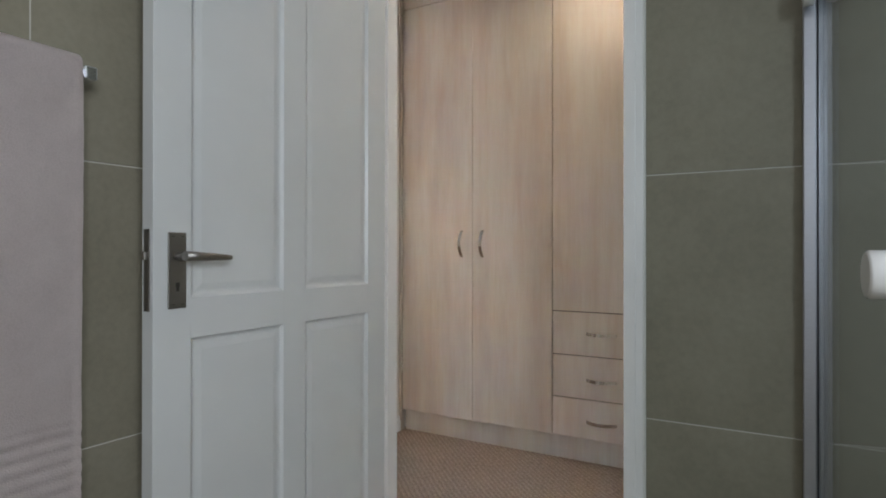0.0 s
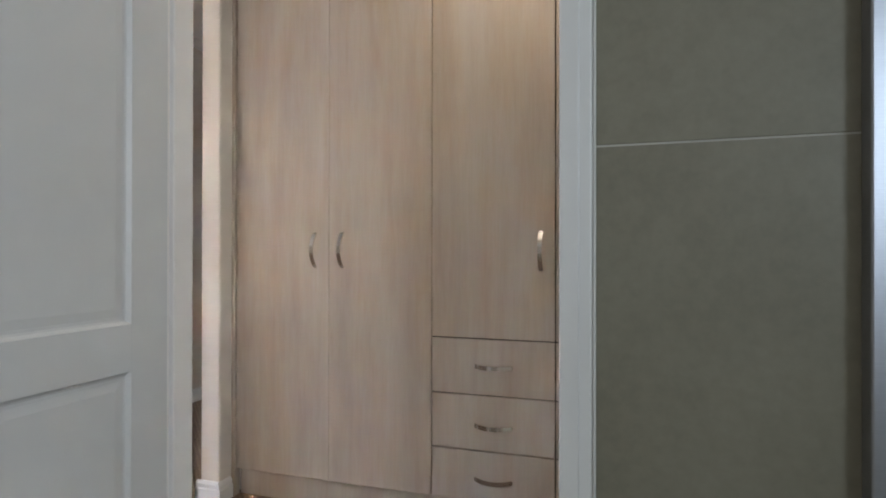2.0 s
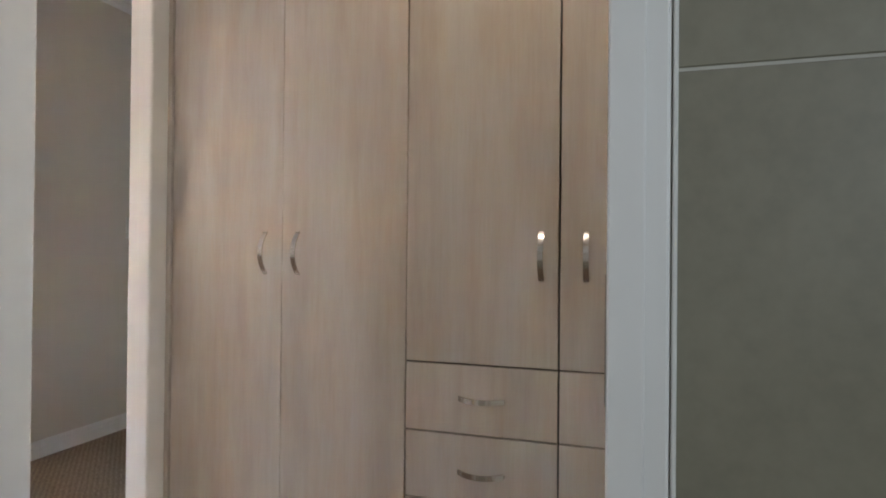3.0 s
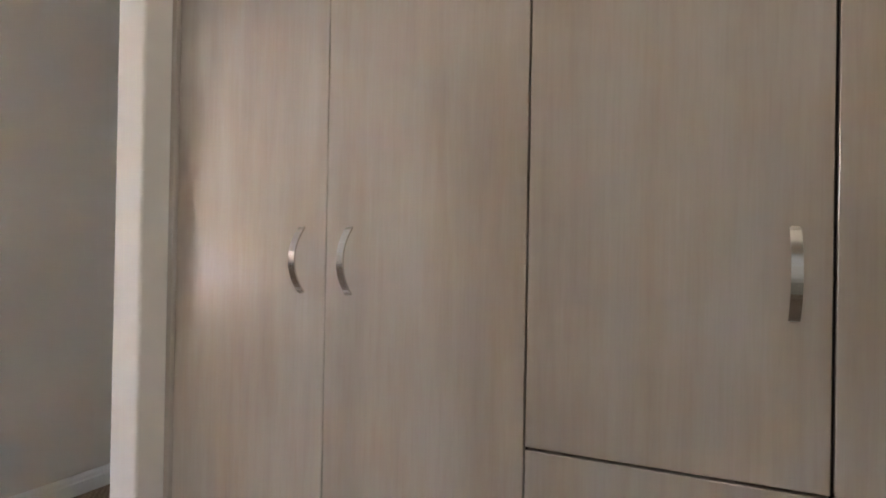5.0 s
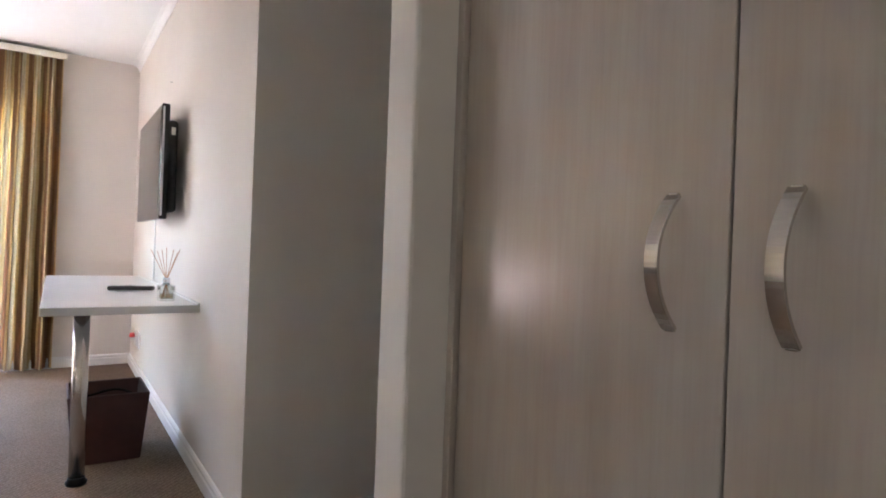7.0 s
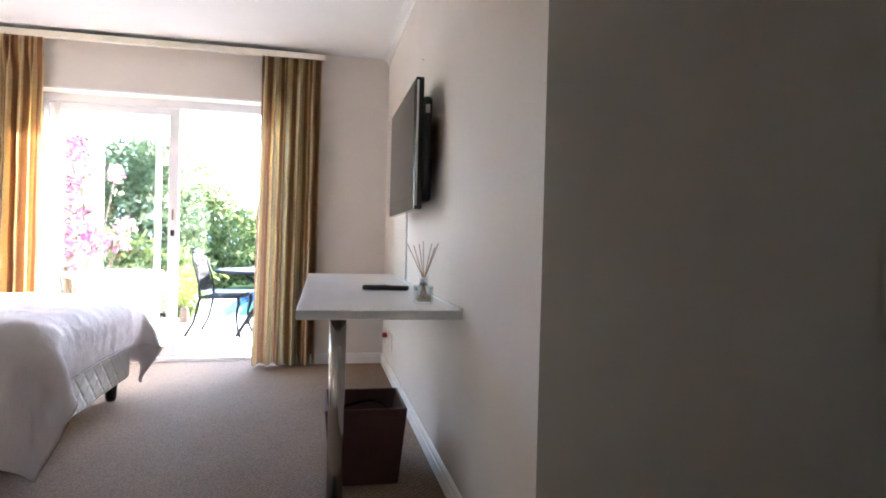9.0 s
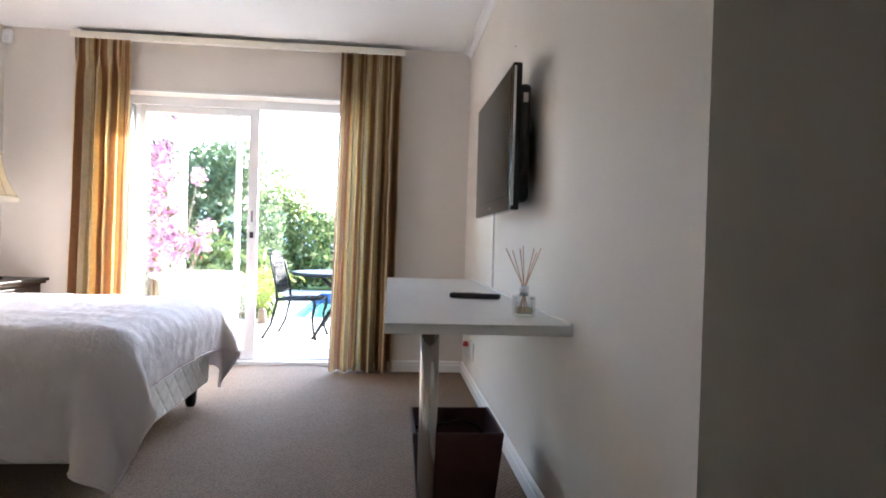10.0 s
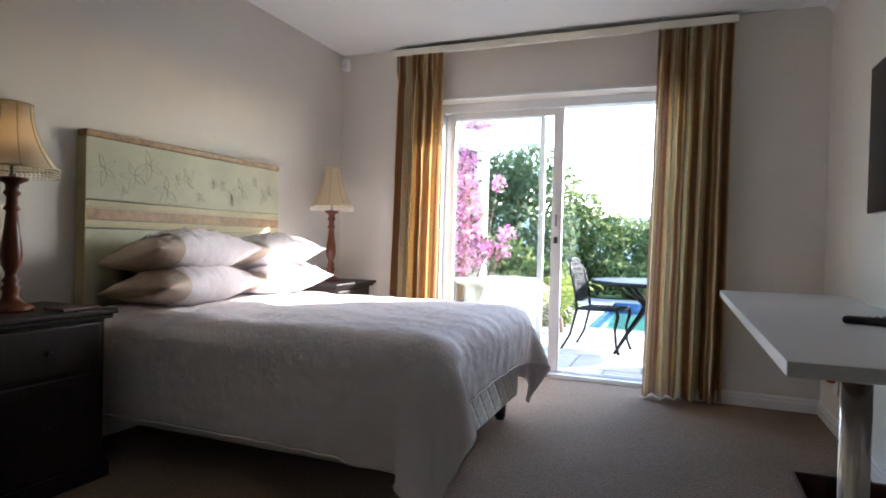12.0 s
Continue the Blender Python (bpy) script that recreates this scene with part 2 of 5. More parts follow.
def shade_material():
    m, nt, b = nodes_of("cream_shade_fabric", (0.78, 0.68, 0.52), 0.8, 0, 0.1)
    n = noise_tex(nt, coords(nt), 180, 2)
    nt.links.new(ramp(nt, n, [(0.3, (0.80, 0.73, 0.61)), (0.7, (0.86, 0.80, 0.70))]), b.inputs["Base Color"])
    tl = nt.nodes.new("ShaderNodeBsdfTranslucent")
    tl.inputs[0].default_value = (0.86, 0.76, 0.58, 1)
    mix = nt.nodes.new("ShaderNodeMixShader")
    mix.inputs[0].default_value = 0.6
    nt.links.new(b.outputs[0], mix.inputs[1])
    nt.links.new(tl.outputs[0], mix.inputs[2])
    nt.links.new(mix.outputs[0], nt.nodes["Material Output"].inputs[0])
    return m


SHADE = shade_material()
FROSTED = mottled("frosted_glass", (0.30, 0.29, 0.26), (0.34, 0.33, 0.30), 12, 0.5, 200, 0.3)
BEAD = nodes_of("glass_bead", (0.8, 0.74, 0.62), 0.15)[0]


def curtain_material():
    m, nt, b = nodes_of("striped_curtain_silk", (0.5, 0.4, 0.2), 0.5, 0, 0.35)
    tc = nt.nodes.new("ShaderNodeTexCoord")
    sep = nt.nodes.new("ShaderNodeSeparateXYZ")
    nt.links.new(tc.outputs["UV"], sep.inputs[0])
    fr = nt.nodes.new("ShaderNodeMath")
    fr.operation = "FRACT"
    nt.links.new(sep.outputs["X"], fr.inputs[0])
    gold, rust, cream, olive = (0.84, 0.63, 0.31), (0.40, 0.19, 0.08), (0.94, 0.85, 0.62), (0.76, 0.60, 0.29)
    c = ramp(nt, fr.outputs[0], [(0.0, rust), (0.10, cream), (0.24, gold), (0.31, rust), (0.46, gold), (0.52, cream), (0.64, gold),
                                 (0.69, cream), (0.78, olive), (0.85, rust), (0.94, gold)], "CONSTANT")
    v = coords(nt, (1, 1, 1))
    slub = noise_tex(nt, coords(nt, (30, 30, 260)), 1.0, 3, 0.6)
    fine = noise_tex(nt, v, 35, 3)
    c = mixed(nt, c, ramp(nt, slub, [(0.3, (0.80, 0.79, 0.77)), (0.6, (1.05, 1.05, 1.05))]), 0.7)
    c = mixed(nt, c, ramp(nt, fine, [(0.35, (0.85, 0.83, 0.8)), (0.6, (1, 1, 1))]), 0.7)
    tl = nt.nodes.new("ShaderNodeBsdfTranslucent")
    tl.inputs[0].default_value = (0.72, 0.64, 0.48, 1)
    nt.links.new(c, b.inputs["Base Color"])
    bump(nt, b, slub, 0.12, 0.0012)
    mix = nt.nodes.new("ShaderNodeMixShader")
    mix.inputs[0].default_value = 0.10
    nt.links.new(b.outputs[0], mix.inputs[1])
    nt.links.new(tl.outputs[0], mix.inputs[2])
    nt.links.new(mix.outputs[0], nt.nodes["Material Output"].inputs[0])
    return m


CURTAIN = curtain_material()
HBFABRIC = mottled("sage_silk", (0.40, 0.385, 0.27), (0.47, 0.455, 0.32), 6, 0.6, 300, 0.25, 0.0012)
HBBROWN = mottled("bronze_silk", (0.20, 0.115, 0.05), (0.38, 0.235, 0.11), 26, 0.5, 300, 0.25, 0.0012)
HBGOLD = mottled("gold_silk", (0.44, 0.365, 0.20), (0.51, 0.43, 0.25), 10, 0.5, 300, 0.2, 0.0012)
THREAD = nodes_of("embroidery_thread", (0.33, 0.32, 0.20), 0.7)[0]
# outdoors
PAVER = mottled("paving_concrete", (0.27, 0.258, 0.238), (0.34, 0.327, 0.30), 5, 0.85, 120, 0.4, 0.002)
MORTAR = mottled("paving_joint", (0.16, 0.15, 0.13), (0.21, 0.195, 0.17), 8, 0.95, 150, 0.3)
LAWN = mottled("lawn", (0.085, 0.13, 0.035), (0.13, 0.18, 0.05), 3, 0.95, 60, 0.9, 0.02, spec=0.1)
PLASTER = mottled("white_plaster", (0.72, 0.72, 0.71), (0.79, 0.79, 0.78), 2, 0.8, 70, 0.3, 0.003)
CREAMPOT = mottled("cream_plaster", (0.50, 0.45, 0.34), (0.57, 0.52, 0.41), 3, 0.75, 60, 0.3, 0.003)
CASTALU = mottled("verdigris_cast_aluminium", (0.004, 0.006, 0.006), (0.008, 0.011, 0.011), 20, 0.55, 120, 0.3, 0.002, spec=0.15)
BARK = mottled("bark", (0.12, 0.085, 0.06), (0.18, 0.13, 0.09), 9, 0.9, 40, 0.9, 0.01)
POOLTILE = mottled("pool_plaster", (0.62, 0.80, 0.72), (0.68, 0.84, 0.77), 3, 0.6, 30, 0.1)
POOLEDGE = mottled("blue_waterline_tile", (0.02, 0.05, 0.16), (0.04, 0.08, 0.22), 18, 0.2, 30, 0.1)


def leaf_material(name, stops):
    m, nt, b = nodes_of(name, stops[0][1], 0.5, 0, 0.3)
    g = nt.nodes.new("ShaderNodeNewGeometry")
    c = ramp(nt, g.outputs["Random Per Island"], stops)
    nt.links.new(c, b.inputs["Base Color"])
    tl = nt.nodes.new("ShaderNodeBsdfTranslucent")
    nt.links.new(c, tl.inputs[0])
    mix = nt.nodes.new("ShaderNodeMixShader")
    mix.inputs[0].default_value = 0.45
    nt.links.new(b.outputs[0], mix.inputs[1])
    nt.links.new(tl.outputs[0], mix.inputs[2])
    nt.links.new(mix.outputs[0], nt.nodes["Material Output"].inputs[0])
    return m


LEAF = leaf_material("hedge_leaf", [(0, (0.06, 0.085, 0.04)), (0.6, (0.105, 0.14, 0.065)), (1, (0.20, 0.22, 0.12))])
LEAF2 = leaf_material("shrub_leaf", [(0, (0.07, 0.11, 0.035)), (0.7, (0.14, 0.18, 0.06)), (1, (0.26, 0.25, 0.10))])
PALMLEAF = leaf_material("palm_leaf", [(0, (0.16, 0.22, 0.04)), (0.6, (0.24, 0.29, 0.06)), (1, (0.36, 0.36, 0.09))])
PETAL = leaf_material("bougainvillea_bract", [(0, (0.58, 0.16, 0.38)), (0.6, (0.74, 0.33, 0.54)), (1, (0.84, 0.58, 0.72))])
ORANGE = leaf_material("orange_petal", [(0, (0.6, 0.08, 0.02)), (1, (0.65, 0.3, 0.03))])


def water_material():
    m, nt, b = nodes_of("pool_water", (0.75, 0.95, 0.97), 0.03)
    mix = nt.nodes.new("ShaderNodeMixShader")
    tr = nt.nodes.new("ShaderNodeBsdfTransparent")
    tr.inputs[0].default_value = (0.78, 0.94, 0.90, 1)
    gl = nt.nodes.new("ShaderNodeBsdfGlossy")
    gl.inputs["Roughness"].default_value = 0.05
    bm_ = nt.nodes.new("ShaderNodeBump")
    bm_.inputs["Strength"].default_value, bm_.inputs["Distance"].default_value = 0.3, 0.03
    nt.links.new(noise_tex(nt, coords(nt), 5, 3), bm_.inputs["Height"])
    nt.links.new(bm_.outputs[0], gl.inputs["Normal"])
    nt.links.new(gloss_share(nt), mix.inputs[0])
    nt.links.new(tr.outputs[0], mix.inputs[1])
    nt.links.new(gl.outputs[0], mix.inputs[2])
    nt.links.new(mix.outputs[0], nt.nodes["Material Output"].inputs[0])
    return m


WATER = water_material()


# ---------------------------------------------------------------- building helpers
def add_box(bm, x0, x1, y0, y1, z0, z1, bevel=0.0, seg=2):
    r = bmesh.ops.create_cube(bm, size=1)
    for v in r["verts"]:
        v.co = ((x0 + x1) / 2 + v.co.x * (x1 - x0), (y0 + y1) / 2 + v.co.y * (y1 - y0), (z0 + z1) / 2 + v.co.z * (z1 - z0))
    if bevel:
        edges = list({e for v in r["verts"] for e in v.link_edges})
        bmesh.ops.bevel(bm, geom=edges, offset=bevel, segments=seg, affect="EDGES", profile=0.5)


def add_lathe(bm, profile, c, seg=24, squash=1.0):
    """A turned body: profile rows of radius and height above c."""
    rings = []
    for r, z in profile:
        rings.append([bm.verts.new((c[0] + r * math.cos(2 * math.pi * k / seg), c[1] + r * squash * math.sin(2 * math.pi * k / seg), c[2] + z)) for k in range(seg)])
    for a, b in zip(rings, rings[1:]):
        for k in range(seg):
            f = bm.faces.new((a[k], a[(k + 1) % seg], b[(k + 1) % seg], b[k]))
            f.smooth = True
    bm.faces.new(list(reversed(rings[0])))
    bm.faces.new(rings[-1])


def add_tube(bm, pts, r, seg=10, flat=None):
    """A rod along points; r a number or one per point; flat: half width and half thickness of a strip, with its width along a given axis."""
    pts = [Vector(p) for p in pts]
    rs = r if isinstance(r, (list, tuple)) else [r] * len(pts)
    rings = []
    for i, p in enumerate(pts):
        d = (pts[min(i + 1, len(pts) - 1)] - pts[max(i - 1, 0)]).normalized()
        if flat:
            side = Vector(flat[2]).normalized()
            n = d.cross(side).normalized()
            w, t = flat[0], flat[1]
            ring = [bm.verts.new(p + side * a * w + n * b * t) for a, b in ((-1, -1), (1, -1), (1, 1), (-1, 1))]
        else:
            side = d.cross(Vector((0.31, 0.17, 0.93))).normalized()
            n = d.cross(side).normalized()
            ring = [bm.verts.new(p + (side * math.cos(2 * math.pi * k / seg) + n * math.sin(2 * math.pi * k / seg)) * rs[i]) for k in range(seg)]
        rings.append(ring)
    m = len(rings[0])
    for a, b in zip(rings, rings[1:]):
        for k in range(m):
            f = bm.faces.new((a[k], a[(k + 1) % m], b[(k + 1) % m], b[k]))
            f.smooth = not flat
    bm.faces.new(list(reversed(rings[0])))
    bm.faces.new(rings[-1])


def finish(name, bm, material, origin=(0, 0, 0), smooth=False):
    bmesh.ops.recalc_face_normals(bm, faces=bm.faces)
    bmesh.ops.translate(bm, verts=bm.verts, vec=-Vector(origin))
    me = bpy.data.meshes.new(name)
    bm.to_mesh(me)
    bm.free()
    me.materials.append(material)
    if smooth:
        for p in me.polygons:
            p.use_smooth = True
    return me


def structure(name, bm, material, label="", category=""):
    return tagged(new(name, finish(name, bm, material)), label, category, kind="structure")


def thing(name, at, label, category, group=""):
    ob = new(name)
    ob.empty_display_size = 0.05
    ob.location = at
    return tagged(ob, label, category, group)


def part(name, bm, material, parent, label="", smooth=False):
    """One mesh, drawn in world places, as a part of a thing or of a part (whose own place is then at its thing's)."""
    top = parent
    while top.parent:
        top = top.parent
    ob = new(name, finish(name, bm, material, top.location, smooth))
    ob.parent = parent
    return tagged(ob, label)


def B(*boxes, bevel=0.0, seg=2):
    bm = bmesh.new()
    for b in boxes:
        add_box(bm, *b, bevel=bevel, seg=seg)
    return bm


def T(pts, r, seg=10, flat=None):
    bm = bmesh.new()
    add_tube(bm, pts, r, seg, flat)
    return bm


def L(profile, c, seg=24):
    bm = bmesh.new()
    add_lathe(bm, profile, c, seg)
    return bm


# ---------------------------------------------------------------- plan
CEILING = 2.535
WX = -6.60          # inner face of the window wall
TVY = 2.60          # face of the television wall
HEADY = -0.88       # face of the headboard wall
PASSX = -3.02       # face of the passage wall
WARD = 2.575        # face of the wardrobe doors
BATHY = 1.36        # tiled face of the bathroom wall
DOOR_L, DOOR_R = -1.01, -0.172

structure("floor", B((WX - 0.36, 0.9, HEADY - 0.15, 5.1, -0.1, 0.0)), CARPET, "beige brown looped carpet with fine ribs", "carpet")
structure("ceiling", B((WX - 0.4, 1.4, -1.6, 5.1, CEILING, CEILING + 0.12)), CEIL, "smooth white painted ceiling", "ceiling")
structure("wall_television", B((WX, PASSX, TVY, TVY + 0.14, 0, CEILING)), WALL, "greige painted plaster wall behind the television", "wall")
bm = bmesh.new()
add_box(bm, PASSX - 0.14, PASSX, TVY + 0.14, 4.9, 0, CEILING)
structure("wall_passage", bm, WALL, "greige painted wall of the entrance passage", "wall")
structure("wall_passage_end", B((PASSX, -1.0, 4.9, 5.02, 0, CEILING)), WALL, "plain painted wall closing the passage", "wall")
structure("wall_nib", B((-1.822, -1.728, 2.490, 4.9, 0, CEILING), bevel=0.007), WALL, "narrow painted wall end beside the wardrobe", "wall")
structure("wall_wardrobe_back", B((-1.728, 0.9, 3.2, 3.3, 0, CEILING)), WALL, "plain wall behind the wardrobe", "wall")
structure("wall_corridor_end", B((0.22, 0.34, 1.50, 3.2, 0, CEILING)), WALL, "plain wall closing the dressing corridor", "wall")
structure("wall_head", B((WX, -1.25, HEADY - 0.14, HEADY, 0, CEILING)), WALL, "greige painted wall behind the headboard", "wall")
structure("wall_bedroom_east", B((-1.37, -1.25, HEADY, 1.50, 0, CEILING)), WALL, "painted wall between bedroom and bathroom", "wall")
bm = bmesh.new()
for y0, y1, z0, z1 in ((HEADY - 0.14, -0.10, 0, CEILING), (1.76, TVY + 0.14, 0, CEILING), (-0.10, 1.76, 2.12, CEILING)):
    add_box(bm, WX - 0.34, WX, y0, y1, z0, z1)
structure("wall_window", bm, WALL, "greige painted wall with a wide door opening", "wall")

# bathroom shell
bm = bmesh.new()
for x0, x1, z0, z1 in ((-1.25, DOOR_L - 0.05, 0, CEILING), (DOOR_R + 0.05, 1.3, 0, CEILING), (DOOR_L - 0.05, DOOR_R + 0.05, 2.10, CEILING)):
    add_box(bm, x0, x1, BATHY + 0.0015, 1.496, z0, z1)
wall_bath = structure("wall_bathroom_door", bm, GROUT, "dark grey tiled bathroom wall with pale joints", "wall")
wall_left = structure("wall_bathroom_left", B((-1.25, -1.1215, -1.5, BATHY + 0.0015, 0, CEILING)), GROUT, "dark grey tiled bathroom side wall", "wall")
structure("wall_corridor", B((-1.25, DOOR_L - 0.05, 1.497, 1.50, 0, CEILING), (DOOR_R + 0.05, 1.3, 1.497, 1.50, 0, CEILING), (DOOR_L - 0.05, DOOR_R + 0.05, 1.497, 1.50, 2.10, CEILING)), WALL, "painted corridor face of the bathroom wall", "wall")
structure("wall_bathroom_right", B((1.3, 1.4, -1.5, -1.16, 0, CEILING), (1.3, 1.4, -0.34, 1.5, 0, CEILING), (1.3, 1.4, -1.16, -0.34, 0, 1.09), (1.3, 1.4, -1.16, -0.34, 2.01, CEILING)), TILE, "dark tiled wall with a small window opening", "wall")
structure("window_bathroom", B((1.34, 1.352, -1.16, -0.34, 1.09, 2.01)), FROSTED, "dull frosted bathroom window pane", "window")
structure("wall_bathroom_back", B((-1.25, 1.4, -1.6, -1.5, 0, CEILING)), WALL, "plain wall closing the bathroom", "wall")
structure("floor_bathroom", B((-1.25, 1.4, -1.6, 1.496, -0.1, 0.004)), TILE, "dark tiled bathroom floor", "floor")

# cornice along the television and passage walls
def cove(name, p0, p1, side):
    p0, p1, n = Vector(p0), Vector(p1), Vector(side)
    bm = bmesh.new()
    ends = []
    for p in (p0, p1):
        prof = [(0, -0.05), (0.006, -0.05), (0.012, -0.03), (0.03, -0.012), (0.05, -0.006), (0.05, 0)]
        ends.append([bm.verts.new((p.x + n.x * a, p.y + n.y * a, CEILING + z - 0.001)) for a, z in prof])
    for k in range(5):
        bm.faces.new((ends[0][k], ends[0][k + 1], ends[1][k + 1], ends[1][k]))
    structure(name, bm, CEIL, "white plaster cove between wall and ceiling", "cornice")


cove("cornice_television", (WX, TVY, 0), (PASSX + 0.05, TVY, 0), (0, -1, 0))
cove("cornice_passage", (PASSX, TVY - 0.05, 0), (PASSX, 4.9, 0), (1, 0, 0))


def skirting(p0, p1, side, h=0.088, t=0.016):
    """A moulded skirting board along a wall foot; side points into the room."""
    bm = bmesh.new()
    prof = [(0, 0), (t, 0), (t, h * 0.62), (t * 0.72, h * 0.68), (t * 0.72, h * 0.86), (t * 0.35, h * 0.97), (0, h)]
    ends = []
    for p in (p0, p1):
        ends.append([bm.verts.new((p[0] + side[0] * a, p[1] + side[1] * a, z)) for a, z in prof])
    for k in range(len(prof) - 1):
        bm.faces.new((ends[0][k], ends[0][k + 1], ends[1][k + 1], ends[1][k]))
    for e in ends:
        bm.faces.new(e)
    structure("baseboard", bm, TRIM, "white moulded skirting board", "skirting")


skirting((WX, TVY), (PASSX + 0.016, TVY), (0, -1))
skirting((PASSX, TVY - 0.016), (PASSX, 4.9), (1, 0))
skirting((WX, 1.77), (WX, TVY - 0.016), (1, 0))
skirting((WX, HEADY + 0.016), (WX, -0.11), (1, 0))
skirting((WX, HEADY), (-1.37, HEADY), (0, 1))
skirting((-1.37, HEADY), (-1.37, 1.516), (-1, 0))
skirting((-1.838, 2.490), (-1.728, 2.490), (0, -1))
skirting((-1.822, 2.474), (-1.822, 4.9), (-1, 0))
skirting((-1.728, 2.474), (-1.728, 2.56), (1, 0))
skirting((-1.386, 1.50), (DOOR_L - 0.06, 1.50), (0, 1))

# ---------------------------------------------------------------- bathroom: door frame and door
frame_ob = thing("door_frame", (DOOR_R, 1.43, 0), "white painted timber door frame with rebate", "door frame")
for nm, x, s in (("jamb", DOOR_L, -1), ("jamb", DOOR_R, 1)):
    bm = bmesh.new()
    add_box(bm, *sorted((x, x + s * 0.05)), 1.352, 1.506, 0, 2.10, bevel=0.004)
    if s < 0:
        add_box(bm, x - 0.01, x + 0.012, 1.445, 1.503, 0, 2.088, bevel=0.003)
    else:
        add_box(bm, x, x + 0.030, 1.345, 1.353, 0, 2.088, bevel=0.002)
    part(nm, bm, TRIM, frame_ob)
part("sealant_bead", B((DOOR_R + 0.0505, DOOR_R + 0.0545, 1.350, 1.360, 0.004, 2.10), bevel=0.001, seg=1), WHITEPLASTIC, frame_ob, "thin white sealant line at the tiles")
part("head", B((DOOR_L, DOOR_R, 1.352, 1.506, 2.055, 2.10), bevel=0.004), TRIM, frame_ob)
part("strike_plate", B((DOOR_R - 0.003, DOOR_R + 0.001, 1.40, 1.422, 0.93, 1.05), bevel=0.001), PEWTER, frame_ob, "dull metal strike plate")

HX, HY, LEN, TH = -1.0, 1.43, 0.858, 0.04
door = thing("panel_door", (HX, HY, 0.0), "white painted four-panel timber door standing open", "door")


def raised_panel(y0, y1, z0, z1):
    """Recessed field with sloped edges, on the face that looks into the room."""
    bm = bmesh.new()
    rows = [(0.0, 0.0), (0.006, -0.007), (0.010, -0.0085), (0.016, -0.0085), (0.032, -0.0055)]
    rings = []
    for inset, depth in rows:
        rings.append([bm.verts.new((HX + depth, y, z)) for y, z in ((y0 + inset, z0 + inset), (y1 - inset, z0 + inset), (y1 - inset, z1 - inset), (y0 + inset, z1 - inset))])
    for a, b in zip(rings, rings[1:]):
        for k in range(4):
            bm.faces.new((a[k], a[(k + 1) % 4], b[(k + 1) % 4], b[k]))
    bm.faces.new(rings[-1])
    return bm


F0 = HY - LEN
cols = ((F0 + 0.097, F0 + 0.387), (F0 + 0.474, F0 + 0.764))
rows_z = ((0.20, 0.822), (0.915, 1.88))
bm = bmesh.new()
add_box(bm, HX - TH, HX - 0.012, F0 + 0.001, HY - 0.001, 0.012, 2.038)
for y0, y1 in ((F0, cols[0][0]), (cols[0][1], cols[1][0]), (cols[1][1], HY)):
    add_box(bm, HX - 0.014, HX, y0, y1, 0.010, 2.04, bevel=0.0015)
for z0, z1 in ((0.010, rows_z[0][0]), (rows_z[0][1], rows_z[1][0]), (rows_z[1][1], 2.04)):
    for c in cols:
        add_box(bm, HX - 0.014, HX - 0.0003, c[0] - 0.002, c[1] + 0.002, z0, z1)
leaf = part("leaf", bm, DOORPAINT, door)
for c in cols:
    for z in rows_z:
        part("panel", raised_panel(*c, *z), DOORPAINT, leaf)
plate = part("lock_plate", B((HX + 0.0005, HX + 0.005, F0 + 0.034, F0 + 0.080, 0.893, 1.066), bevel=0.002), PEWTER, door, "dull pewter handle plate with keyhole")
bm = bmesh.new()
add_tube(bm, [(HX + 0.004, F0 + 0.058, 1.012), (HX + 0.045, F0 + 0.058, 1.012)], 0.010, 14)
add_tube(bm, [(HX + 0.046, F0 + 0.046, 1.013), (HX + 0.047, F0 + 0.095, 1.011), (HX + 0.046, F0 + 0.155, 1.009), (HX + 0.045, F0 + 0.172, 1.008)], [0.0115, 0.010, 0.0075, 0.006], 12)
part("lever_handle", bm, PEWTER, plate, "tapered pewter lever")
part("keyhole", B((HX + 0.0052, HX + 0.0058, F0 + 0.0535, F0 + 0.0605, 0.932, 0.946), (HX + 0.0052, HX + 0.0058, F0 + 0.052, F0 + 0.062, 0.942, 0.952)), EDGE_DARK, plate)
for y in (F0 + 0.045, F0 + 0.069):
    for z in (0.902, 1.056):
        part("screw", L([(0.003, 0), (0.003, 0.0012)], (HX + 0.0062, y, z), 8), EDGE_DARK, plate)
part("mortice_plate", B((HX - 0.030, HX - 0.010, F0 - 0.0025, F0 + 0.0005, 0.89, 1.072), bevel=0.001), PEWTER, door, "dull metal lock edge plate")
part("latch", B((HX - 0.026, HX - 0.014, F0 - 0.012, F0 - 0.001, 1.003, 1.023), bevel=0.003), PEWTER, door)
for z in (0.25, 1.75):
    part("hinge", T([(HX - TH - 0.004, HY + 0.004, z), (HX - TH - 0.004, HY + 0.004, z + 0.1)], 0.006), PEWTER, door)

# ---------------------------------------------------------------- bathroom: towel, rail, shower
rail = thing("towel_rail", (-1.05, 0.10, 1.40), "square chrome towel rail fixed to the tiles", "towel rail")
part("bar", B((-1.058, -1.042, -0.28, 0.462, 1.382, 1.398), bevel=0.003), CHROME, rail)
for y in (0.446, -0.27):
    part("bracket", B((-1.126, -1.036, y, y + 0.026, 1.376, 1.404), bevel=0.003), CHROME, rail)

towel = thing("bath_towel", (-1.05, 0.15, 0.5), "thick pale pink terry towel hanging folded over the rail", "towel")


